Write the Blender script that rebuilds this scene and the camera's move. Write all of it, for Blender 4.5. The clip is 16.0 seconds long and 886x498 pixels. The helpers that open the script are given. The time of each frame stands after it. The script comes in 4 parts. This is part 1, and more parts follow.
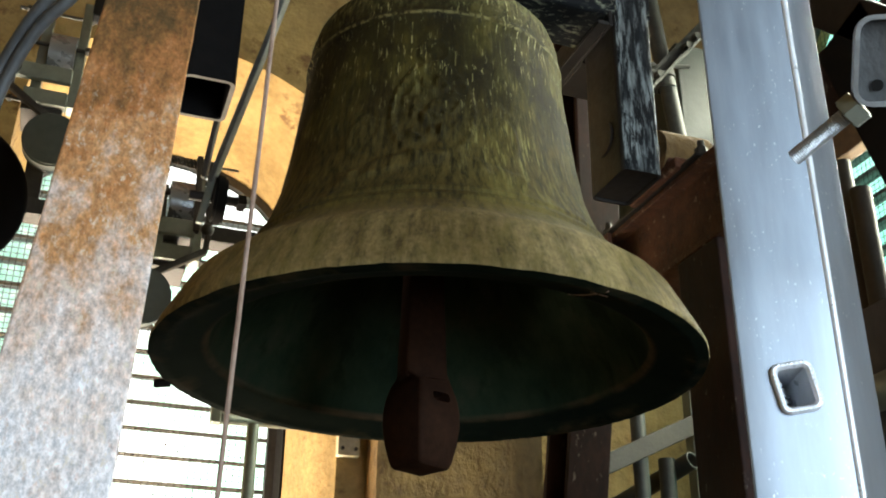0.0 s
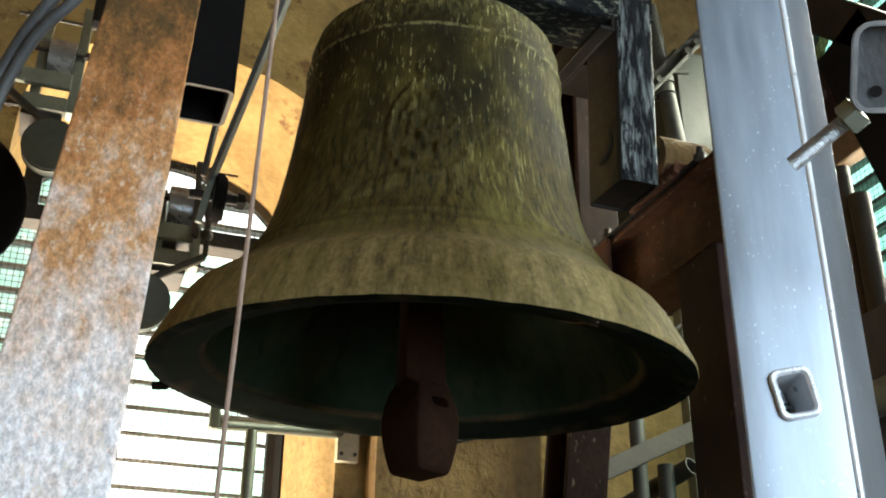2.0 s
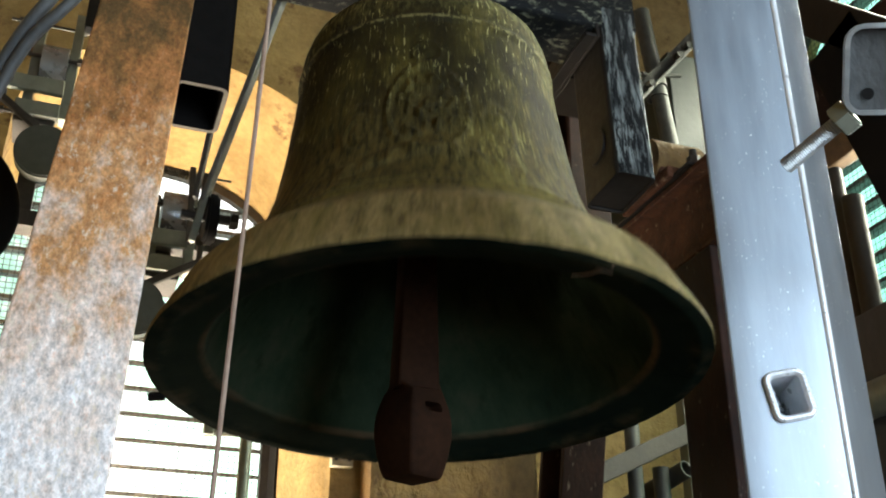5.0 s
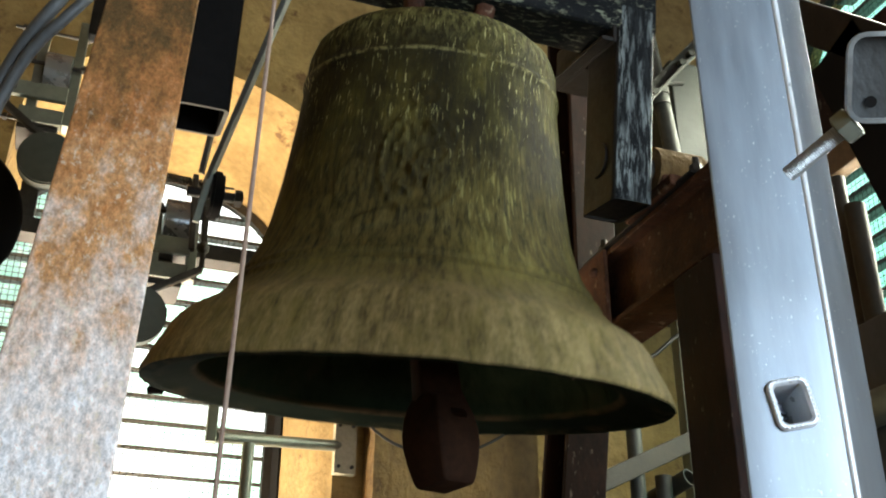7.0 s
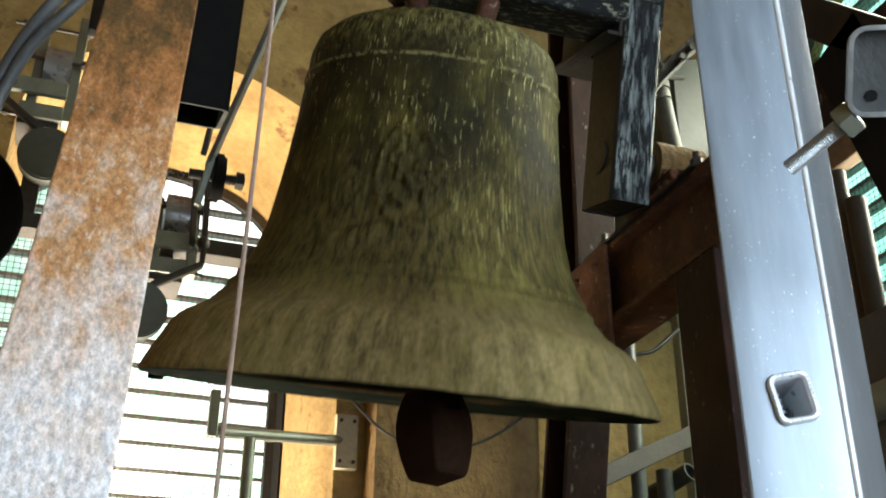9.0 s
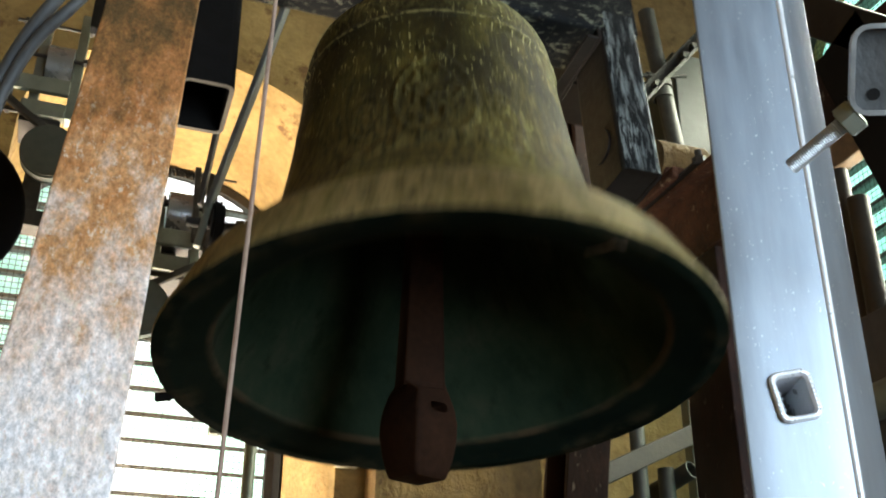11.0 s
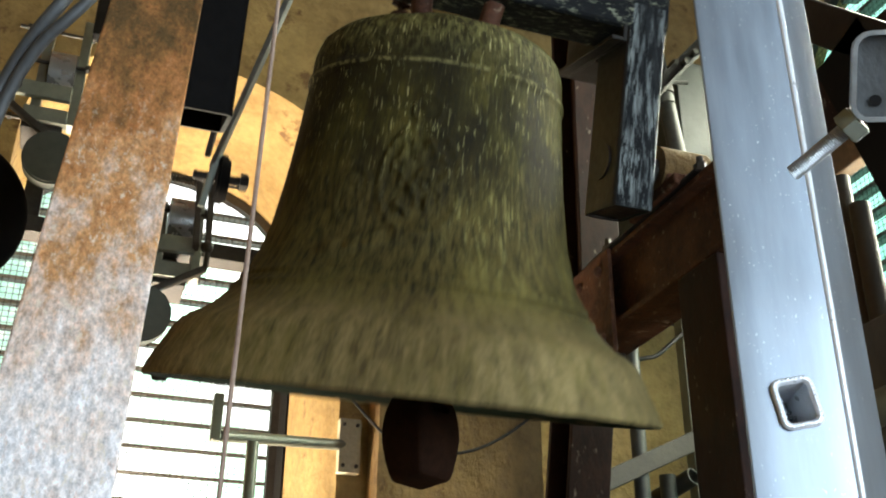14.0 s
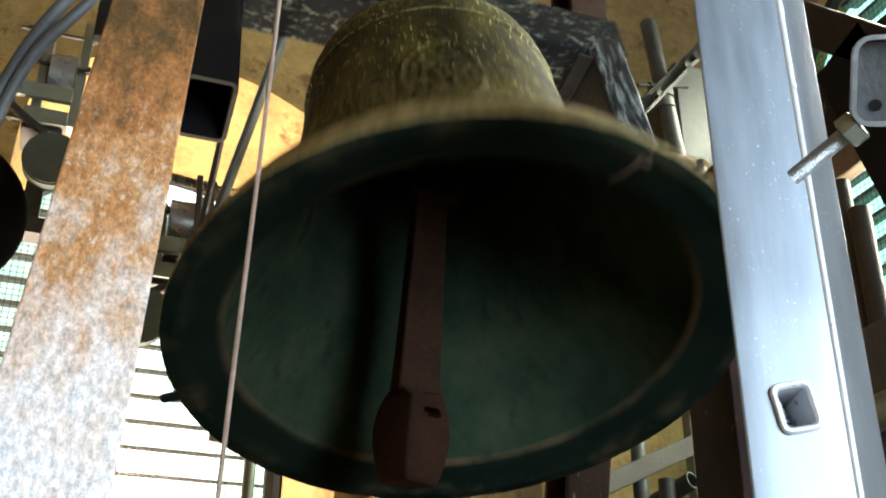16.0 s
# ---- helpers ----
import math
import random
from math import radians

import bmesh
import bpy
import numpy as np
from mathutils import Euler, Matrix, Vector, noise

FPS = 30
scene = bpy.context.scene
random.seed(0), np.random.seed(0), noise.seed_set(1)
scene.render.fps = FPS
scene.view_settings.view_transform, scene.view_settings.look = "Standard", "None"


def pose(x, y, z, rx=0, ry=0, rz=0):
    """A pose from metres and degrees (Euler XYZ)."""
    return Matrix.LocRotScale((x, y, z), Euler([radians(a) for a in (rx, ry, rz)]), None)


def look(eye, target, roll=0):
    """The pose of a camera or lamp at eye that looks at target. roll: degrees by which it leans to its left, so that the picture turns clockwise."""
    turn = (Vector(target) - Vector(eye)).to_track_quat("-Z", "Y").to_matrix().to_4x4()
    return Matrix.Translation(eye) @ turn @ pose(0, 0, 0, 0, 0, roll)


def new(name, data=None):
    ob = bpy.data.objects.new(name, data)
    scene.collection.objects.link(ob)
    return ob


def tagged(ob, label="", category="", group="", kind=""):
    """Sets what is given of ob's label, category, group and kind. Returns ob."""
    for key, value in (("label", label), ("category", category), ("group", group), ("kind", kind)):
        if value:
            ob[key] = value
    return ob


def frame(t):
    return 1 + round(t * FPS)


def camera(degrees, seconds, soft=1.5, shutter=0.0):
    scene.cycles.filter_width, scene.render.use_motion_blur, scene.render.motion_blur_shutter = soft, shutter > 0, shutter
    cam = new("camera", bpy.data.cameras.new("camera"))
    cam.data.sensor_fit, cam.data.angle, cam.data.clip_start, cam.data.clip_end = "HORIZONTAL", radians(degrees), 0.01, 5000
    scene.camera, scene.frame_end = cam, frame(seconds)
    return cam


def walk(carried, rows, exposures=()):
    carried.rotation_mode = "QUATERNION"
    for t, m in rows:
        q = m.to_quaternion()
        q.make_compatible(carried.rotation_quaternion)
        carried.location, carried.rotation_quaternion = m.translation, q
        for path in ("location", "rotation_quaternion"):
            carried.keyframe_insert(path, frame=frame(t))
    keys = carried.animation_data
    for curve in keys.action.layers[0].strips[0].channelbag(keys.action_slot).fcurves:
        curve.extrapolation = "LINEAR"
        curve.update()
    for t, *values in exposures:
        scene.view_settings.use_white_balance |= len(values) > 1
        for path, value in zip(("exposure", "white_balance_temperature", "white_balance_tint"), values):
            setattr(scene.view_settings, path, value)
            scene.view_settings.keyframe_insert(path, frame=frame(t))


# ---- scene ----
cam = camera(45.26, 16.0, soft=2.0, shutter=1.0)
EYE = (-0.538, -1.577, 1.5)
TURNS = ((0.0, 115.25, -0.47, -19.73), (0.5, 115.3, -0.43, -19.74), (1.0, 115.48, -0.48, -19.69), (1.5, 115.51, -0.46, -19.68),
         (2.0, 115.55, -0.5, -19.8), (2.5, 115.5, -0.61, -20.01), (3.0, 115.41, -0.48, -20.01), (3.5, 115.36, -0.29, -19.96),
         (4.0, 115.44, -0.23, -19.97), (6.5, 116.12, 0.11, -19.91), (7.0, 116.18, -0.21, -19.87), (7.5, 116.17, -0.33, -19.86),
         (8.0, 116.09, -0.38, -19.98), (8.5, 115.97, -0.28, -19.97), (9.0, 115.9, -0.13, -19.79), (11.5, 115.79, -0.25, -19.71),
         (12.0, 115.92, -0.24, -19.7), (12.5, 116.0, -0.15, -19.75), (13.0, 116.17, -0.17, -19.7), (13.5, 116.23, -0.2, -19.64),
         (14.0, 116.13, -0.3, -19.67), (14.5, 116.05, -0.24, -19.6), (15.0, 116.13, -0.21, -19.6), (15.5, 116.19, -0.21, -19.59),
         (16.0, 116.28, -0.5, -19.78))
walk(cam, [(t, pose(*EYE, *r)) for t, *r in TURNS],
     exposures=[(0.0, 0.18), (4.0, 0.21), (6.5, 0.21), (7.0, 0.13), (7.5, 0.18), (8.0, 0.43), (8.5, 0.41), (9.0, 0.23), (11.5, 0.23), (12.0, 0.11), (12.5, 0.08), (13.0, 0.38), (13.5, 0.48), (14.0, 0.25), (14.5, 0.15), (15.0, 0.11), (15.5, 0.45), (16.0, 0.63)])

PZ = 2.566        # height of the bell's swing axis; it runs along x through (0, 0)

# ---------------------------------------------------------------- light
world = bpy.data.worlds.new("sky")
scene.world = world
world.use_nodes = True
wn = world.node_tree.nodes
sky = wn.new("ShaderNodeTexSky")
sky.sky_type, sky.sun_disc = "NISHITA", False
sky.sun_elevation, sky.sun_rotation = radians(48), radians(30)
world.node_tree.links.new(sky.outputs[0], wn["Background"].inputs[0])
wn["Background"].inputs[1].default_value = 0.15


def area_lamp(name, eye, target, sx, sy, watts, colour, spread=180):
    data = bpy.data.lights.new(name, "AREA")
    data.shape, data.size, data.size_y, data.energy, data.color = "RECTANGLE", sx, sy, watts, colour
    data.spread = radians(spread)
    ob = new(name, data)
    ob.matrix_world = look(eye, target)
    return ob


sun_data = bpy.data.lights.new("sun", "SUN")
sun_data.energy, sun_data.angle, sun_data.color = 3.0, radians(0.5), (1.0, 0.93, 0.82)
new("sun", sun_data).matrix_world = look((0, 0, 30), (0 - 9, 0 - 16, 30 - 20))
area_lamp("daylight_back_window", (-0.55, 1.52, 1.35), (-0.47, 1.22, 3.2), 0.55, 0.3, 49, (1.0, 0.86, 0.67), 110)
area_lamp("daylight_front_window", (0.65, -2.72, 1.9), (-0.15, 0.0, 2.1), 1.25, 1.4, 70, (0.71, 0.875, 1.0))
area_lamp("daylight_side_window", (1.50, 0.15, 3.1), (0.2, 0.0, 2.6), 0.8, 0.9, 60, (0.97, 1.0, 0.80), 130)

# ---------------------------------------------------------------- materials


def material(name, rough=0.6, metal=0.0):
    m = bpy.data.materials.new(name)
    m.use_nodes = True
    b = m.node_tree.nodes["Principled BSDF"]
    b.inputs["Roughness"].default_value, b.inputs["Metallic"].default_value = rough, metal
    return m, m.node_tree, b


def noise_at(nt, scale, detail=4.0, stretch=(1, 1, 1), rough=0.6, space="Object"):
    n = nt.nodes.new("ShaderNodeTexNoise")
    n.inputs["Scale"].default_value, n.inputs["Detail"].default_value, n.inputs["Roughness"].default_value = scale, detail, rough
    c = nt.nodes.new("ShaderNodeTexCoord")
    mp = nt.nodes.new("ShaderNodeMapping")
    mp.inputs["Scale"].default_value = stretch
    nt.links.new(c.outputs[space], mp.inputs[0])
    nt.links.new(mp.outputs[0], n.inputs["Vector"])
    return n.outputs["Fac"]


def ramp(nt, fac, stops):
    r = nt.nodes.new("ShaderNodeValToRGB")
    els = r.color_ramp.elements
    while len(els) < len(stops):
        els.new(0.5)
    for e, (at, c) in zip(els, stops):
        e.position, e.color = at, (c[0], c[1], c[2], 1) if isinstance(c, tuple) else (c, c, c, 1)
    nt.links.new(fac, r.inputs[0])
    return r.outputs[0]


def mix(nt, fac, a, b, mode="MIX"):
    m = nt.nodes.new("ShaderNodeMix")
    m.data_type, m.blend_type = "RGBA", mode
    for s, x in ((0, fac), (6, a), (7, b)):
        if isinstance(x, (int, float)):
            m.inputs[s].default_value = x
        elif isinstance(x, tuple):
            m.inputs[s].default_value = (*x, 1)
        else:
            nt.links.new(x, m.inputs[s])
    return m.outputs[2]


def bump(nt, b, height, strength, distance):
    n = nt.nodes.new("ShaderNodeBump")
    n.inputs["Strength"].default_value, n.inputs["Distance"].default_value = strength, distance
    nt.links.new(height, n.inputs["Height"])
    nt.links.new(n.outputs[0], b.inputs["Normal"])


def two_tone(name, low, high, scale, rough=0.6, metal=0.0, stretch=(1, 1, 1), spots=None, spot_scale=60, relief=0.4, depth=0.002, spot_at=0.6, gather=0):
    m, nt, b = material(name, rough, metal)
    n1 = noise_at(nt, scale, 6, stretch)
    col = ramp(nt, n1, [(0.3, low), (0.7, high)])
    n2 = noise_at(nt, scale * 7, 4, stretch)
    col = mix(nt, 0.35, col, ramp(nt, n2, [(0.3, tuple(0.55 * x for x in low)), (0.7, high)]))
    if spots:
        n3 = noise_at(nt, spot_scale, 8, stretch, 0.7)
        fac = ramp(nt, n3, [(spot_at, 0.0), (spot_at + 0.08, 1.0)])
        if gather:
            fac = mix(nt, 1.0, fac, ramp(nt, noise_at(nt, gather, 5, stretch), [(0.40, 0.05), (0.56, 1.0)]), "MULTIPLY")
        col = mix(nt, fac, col, spots)
    nt.links.new(col, b.inputs["Base Color"])
    nt.links.new(ramp(nt, n2, [(0.2, max(rough - 0.12, 0.05)), (0.8, min(rough + 0.15, 1.0))]), b.inputs["Roughness"])
    bump(nt, b, n2, relief, depth)
    return m


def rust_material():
    """Flaking grey paint over orange rust, more paint left lower down; light on the foot is painted in, darker at the
    top.
    """
    m, nt, b = material("rusty_steel", 0.78, 0.0)
    b.inputs["Specular IOR Level"].default_value = 0.3
    geo = nt.nodes.new("ShaderNodeTexCoord")
    sep = nt.nodes.new("ShaderNodeSeparateXYZ")
    nt.links.new(geo.outputs["Object"], sep.inputs[0])

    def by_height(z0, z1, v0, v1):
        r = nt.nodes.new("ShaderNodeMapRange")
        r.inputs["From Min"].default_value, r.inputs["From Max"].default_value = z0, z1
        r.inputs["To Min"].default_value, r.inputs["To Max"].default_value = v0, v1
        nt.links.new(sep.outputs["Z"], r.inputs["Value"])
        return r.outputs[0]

    def add(x, y):
        n = nt.nodes.new("ShaderNodeMath")
        n.operation = "ADD"
        nt.links.new(x, n.inputs[0])
        nt.links.new(y, n.inputs[1])
        return n.outputs[0]
    times = lambda x, y: mix(nt, 1.0, x, y, "MULTIPLY")
    fine = noise_at(nt, 190, 9, (1, 1, 0.42), 0.75)
    flakes = noise_at(nt, 150, 9, (1, 1, 0.34), 0.78)
    streak = ramp(nt, noise_at(nt, 34, 6, (1, 1, 0.07), 0.65), [(0.30, 0.0), (0.70, 0.30)])
    patch = ramp(nt, noise_at(nt, 26, 8, (1, 1, 0.55), 0.72), [(0.30, 0.0), (0.70, 0.30)])
    # tone runs from a foot paled by painted-in light to a dark top
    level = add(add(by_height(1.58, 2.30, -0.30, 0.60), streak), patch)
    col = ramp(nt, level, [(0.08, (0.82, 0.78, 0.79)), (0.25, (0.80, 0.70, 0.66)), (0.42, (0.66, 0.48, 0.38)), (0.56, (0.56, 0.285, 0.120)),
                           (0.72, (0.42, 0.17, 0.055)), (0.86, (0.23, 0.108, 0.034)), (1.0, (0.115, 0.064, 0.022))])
    col = times(col, ramp(nt, fine, [(0.35, 0.56), (0.50, 1.0), (0.64, 1.45)]))
    # bare rust through the paint, and cream flakes of paint left on the rust
    col = mix(nt, ramp(nt, flakes, [(0.55, 0.0), (0.66, 0.5)]), col, times(col, (0.68, 0.36, 0.20)))
    cream = times(ramp(nt, noise_at(nt, 120, 8, (1, 1, 0.30), 0.78), [(0.55, 0.0), (0.62, 0.75)]), by_height(2.22, 2.06, 0.0, 1.0))
    col = mix(nt, cream, col, (0.78, 0.66, 0.52))
    nt.links.new(col, b.inputs["Base Color"])
    bump(nt, b, flakes, 0.6, 0.003)
    return m


def bell_material():
    # the map runs round the bell and down its profile, both in metres
    m, nt, b = material("weathered_bronze", 0.7, 0.0)
    b.inputs["Specular IOR Level"].default_value = 0.3
    along_map = lambda scale, detail, stretch, rough=0.6: noise_at(nt, scale, detail, (1, stretch, 1), rough, "UV")
    coord = nt.nodes.new("ShaderNodeTexCoord")
    sep = nt.nodes.new("ShaderNodeSeparateXYZ")
    nt.links.new(coord.outputs["Object"], sep.inputs[0])

    def by_height(z0, z1):
        r = nt.nodes.new("ShaderNodeMapRange")
        r.inputs["From Min"].default_value, r.inputs["From Max"].default_value = z0, z1
        nt.links.new(sep.outputs["Z"], r.inputs["Value"])
        return r.outputs[0]
    times = lambda x, y: mix(nt, 1.0, x, y, "MULTIPLY")
    base = ramp(nt, noise_at(nt, 7, 9, (1, 1, 0.7), 0.72), [(0.36, (0.014, 0.010, 0.002)), (0.53, (0.036, 0.029, 0.005)), (0.70, (0.105, 0.085, 0.018))])
    grain = along_map(90, 8, 0.24, 0.78)
    speck = noise_at(nt, 120, 6, (1, 1, 0.8), 0.7)
    base = mix(nt, 0.75, base, times(base, ramp(nt, grain, [(0.32, 0.35), (0.68, 2.0)])))
    # green-yellow growth in clouds over the waist
    cloud = noise_at(nt, 3.4, 7, (1, 1, 0.8), 0.65)
    growth = times(times(ramp(nt, cloud, [(0.48, 0.0), (0.64, 0.8)]), ramp(nt, grain, [(0.38, 0.15), (0.6, 1.0)])), by_height(0.06, -0.06))
    base = mix(nt, growth, base, (0.175, 0.148, 0.030))
    # dull yellow film low on the waist
    base = mix(nt, times(by_height(-0.08, -0.24), ramp(nt, grain, [(0.40, 0.0), (0.62, 0.75)])), base, (0.185, 0.140, 0.040))
    # dust on the lip, mottled and washed down
    wash = times(ramp(nt, along_map(60, 8, 0.16, 0.75), [(0.36, 0.10), (0.62, 1.0)]), ramp(nt, speck, [(0.36, 0.45), (0.58, 1.0)]))
    base = mix(nt, times(by_height(-0.34, -0.40), wash), base, (0.355, 0.265, 0.112))
    base = mix(nt, times(by_height(-0.30, -0.36), ramp(nt, noise_at(nt, 16, 7, (1, 1, 0.8), 0.75), [(0.56, 0.0), (0.72, 0.55)])), base, (0.085, 0.055, 0.024))
    # moss and lime on the shoulder
    moss = ramp(nt, along_map(70, 6, 0.5, 0.75), [(0.44, 0.0), (0.6, 0.8)])
    base = mix(nt, times(by_height(0.05, 0.12), moss), base, (0.26, 0.24, 0.085))
    side = nt.nodes.new("ShaderNodeMapRange")
    side.inputs["From Min"].default_value, side.inputs["From Max"].default_value = -0.13, 0.06
    nt.links.new(sep.outputs["X"], side.inputs["Value"])
    wet = mix(nt, side.outputs[0], (0.22, 0.22, 0.22), (1.0, 1.0, 1.0))
    # lime runs in patches, and short single drops below the shoulder
    patch = noise_at(nt, 7, 4, (1, 1, 0.7))
    runs = times(ramp(nt, along_map(130, 6, 0.11, 0.72), [(0.53, 0.0), (0.59, 0.8)]), ramp(nt, patch, [(0.42, 0.0), (0.56, 1.0)]))
    base = mix(nt, times(times(runs, wet), times(by_height(-0.34, -0.22), by_height(0.06, -0.08))), base, (0.42, 0.37, 0.13))
    drops = ramp(nt, along_map(170, 4, 0.17, 0.65), [(0.60, 0.0), (0.635, 0.95)])
    fall = times(by_height(-0.22, -0.02), ramp(nt, noise_at(nt, 11, 4), [(0.42, 0.15), (0.6, 1.0)]))
    base = mix(nt, times(drops, fall), base, (0.60, 0.56, 0.25))
    # lime caught on the bead below the shoulder
    bead = times(times(by_height(0.043, 0.046), by_height(0.053, 0.050)), ramp(nt, along_map(70, 5, 1.0, 0.7), [(0.46, 0.0), (0.60, 0.6)]))
    base = mix(nt, bead, base, (0.42, 0.38, 0.16))
    nt.links.new(base, b.inputs["Base Color"])
    nt.links.new(ramp(nt, grain, [(0.2, 0.6), (0.8, 0.9)]), b.inputs["Roughness"])
    bump(nt, b, grain, 0.6, 0.004)
    return m


def aluminium_material():
    """Dull rolled aluminium with flecks and faint long scratches."""
    m, nt, b = material("aluminium", 0.42, 0.85)
    broad = ramp(nt, noise_at(nt, 7, 5, (1, 1, 0.5)), [(0.3, (0.25, 0.29, 0.34)), (0.7, (0.33, 0.37, 0.43))])
    fine = noise_at(nt, 90, 5, (1, 1, 0.12), 0.7)
    col = mix(nt, 0.30, broad, ramp(nt, fine, [(0.3, (0.20, 0.23, 0.27)), (0.7, (0.42, 0.47, 0.53))]))
    tint = ramp(nt, noise_at(nt, 3.5, 4), [(0.45, 0.0), (0.65, 0.5)])
    col = mix(nt, tint, col, (0.30, 0.29, 0.29))
    fleck = ramp(nt, noise_at(nt, 460, 3, (1, 1, 0.5), 0.5), [(0.665, 0.0), (0.71, 0.6)])
    gathered = mix(nt, 1.0, fleck, ramp(nt, noise_at(nt, 22, 3), [(0.48, 0.0), (0.58, 1.0)]), "MULTIPLY")
    col = mix(nt, gathered, col, (0.92, 0.93, 0.95))
    nt.links.new(col, b.inputs["Base Color"])
    nt.links.new(ramp(nt, fine, [(0.2, 0.42), (0.8, 0.56)]), b.inputs["Roughness"])
    bump(nt, b, fine, 0.06, 0.0005)
    return m


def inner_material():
    """Green-black bronze inside the bell; below the worn ring the colour holds the sound bow's shade."""
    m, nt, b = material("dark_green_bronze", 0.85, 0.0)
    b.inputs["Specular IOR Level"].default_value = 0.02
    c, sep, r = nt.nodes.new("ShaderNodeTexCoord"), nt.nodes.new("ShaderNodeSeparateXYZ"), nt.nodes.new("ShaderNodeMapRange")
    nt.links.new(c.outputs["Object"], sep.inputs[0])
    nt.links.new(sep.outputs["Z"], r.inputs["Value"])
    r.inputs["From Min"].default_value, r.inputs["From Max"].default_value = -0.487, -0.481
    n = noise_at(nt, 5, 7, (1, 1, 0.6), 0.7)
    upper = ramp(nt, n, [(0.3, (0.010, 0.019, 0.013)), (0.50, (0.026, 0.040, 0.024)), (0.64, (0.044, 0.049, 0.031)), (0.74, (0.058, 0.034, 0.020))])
    # darker tones paint the bow's shade; the upper part is kept lighter
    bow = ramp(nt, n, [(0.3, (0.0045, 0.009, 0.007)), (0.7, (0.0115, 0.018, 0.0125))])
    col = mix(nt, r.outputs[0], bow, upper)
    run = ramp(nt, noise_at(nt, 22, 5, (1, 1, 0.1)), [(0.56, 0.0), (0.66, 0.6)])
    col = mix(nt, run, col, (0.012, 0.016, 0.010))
    # the struck ring, worn to brown metal in patches
    edge = noise_at(nt, 30, 4)

    def between(z0, z1):
        e = nt.nodes.new("ShaderNodeMapRange")
        e.inputs["From Min"].default_value, e.inputs["From Max"].default_value = z0, z1
        nt.links.new(sep.outputs["Z"], e.inputs["Value"])
        return e.outputs[0]
    times = lambda x, y: mix(nt, 1.0, x, y, "MULTIPLY")
    ring = times(times(between(-0.489, -0.486), between(-0.475, -0.480)), ramp(nt, edge, [(0.32, 0.25), (0.6, 1.0)]))
    ring = times(ring, ramp(nt, noise_at(nt, 4.5, 3), [(0.40, 0.12), (0.62, 1.0)]))
    col = mix(nt, ring, col, (0.085, 0.058, 0.034))
    chip = times(between(-0.496, -0.503), ramp(nt, noise_at(nt, 13, 6), [(0.50, 0.0), (0.66, 0.22)]))
    col = mix(nt, chip, col, (0.14, 0.10, 0.055))
    nt.links.new(col, b.inputs["Base Color"])
    bump(nt, b, n, 0.3, 0.004)
    return m


BELL = bell_material()
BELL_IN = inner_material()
CLAPPER = two_tone("red_brown_iron", (0.018, 0.009, 0.006), (0.046, 0.021, 0.012), 11, 0.7, 0.0)
CLAPPER.node_tree.nodes["Principled BSDF"].inputs["Specular IOR Level"].default_value = 0.04
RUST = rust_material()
ALU = aluminium_material()
# near-white aluminium that paints light on the stile edge and rung end
LIT_ALU = two_tone("painted_lit_aluminium", (0.80, 0.81, 0.84), (0.86, 0.88, 0.92), 8, 0.32, 0.35, relief=0.0)
ZINC = two_tone("galvanised_steel", (0.34, 0.36, 0.37), (0.52, 0.54, 0.55), 14, 0.42, 0.8)
BLACK = two_tone("black_painted_steel", (0.010, 0.009, 0.0085), (0.032, 0.027, 0.024), 9, 0.5, 0.0)
PEEL = two_tone("peeling_black_paint", (0.004, 0.004, 0.005), (0.016, 0.017, 0.018), 10, 0.65, 0.0, (1, 1, 0.16), (0.22, 0.24, 0.235), 110, 0.7, 0.002, 0.47, gather=34)
PEEL.node_tree.nodes["Principled BSDF"].inputs["Specular IOR Level"].default_value = 0.12
PEEL_X = two_tone("peeling_black_paint_level", (0.004, 0.004, 0.005), (0.016, 0.017, 0.018), 10, 0.65, 0.0, (0.5, 1, 1), (0.22, 0.225, 0.16), 95, 0.6, 0.002, 0.53, gather=20)
PEEL_X.node_tree.nodes["Principled BSDF"].inputs["Specular IOR Level"].default_value = 0.12
REDSTEEL = two_tone("red_lead_steel", (0.018, 0.008, 0.006), (0.14, 0.058, 0.032), 16, 0.7, 0.0, spots=(0.24, 0.17, 0.12), spot_scale=40, spot_at=0.60, relief=0.7, depth=0.004)
REDDARK = two_tone("dark_red_steel", (0.007, 0.0035, 0.003), (0.042, 0.018, 0.012), 18, 0.7, 0.0, (1, 1, 0.5), spots=(0.20, 0.16, 0.12), spot_scale=42, spot_at=0.63, relief=0.35, depth=0.002)
PLASTER = two_tone("yellow_plaster", (0.195, 0.116, 0.036), (0.44, 0.30, 0.115), 4.6, 0.9, 0, spots=(0.155, 0.084, 0.031), spot_scale=9, relief=0.55, depth=0.014, spot_at=0.57)
for dull in (REDSTEEL, REDDARK, BLACK):
    dull.node_tree.nodes["Principled BSDF"].inputs["Specular IOR Level"].default_value = 0.18
GREYSTEEL = two_tone("grey_green_enamel", (0.15, 0.16, 0.13), (0.23, 0.24, 0.19), 8, 0.45, 0.3)
LEVER = two_tone("worn_grey_steel", (0.07, 0.07, 0.065), (0.17, 0.17, 0.155), 14, 0.5, 0.3)
HEADS = two_tone("olive_grey_enamel", (0.055, 0.060, 0.047), (0.085, 0.090, 0.070), 8, 0.5, 0.2)
COIL = two_tone("dark_polished_steel", (0.30, 0.305, 0.31), (0.38, 0.385, 0.39), 3, 0.28, 0.65, relief=0.05)
DARKIRON = two_tone("dark_iron", (0.03, 0.027, 0.024), (0.085, 0.075, 0.065), 12, 0.5, 0.5)
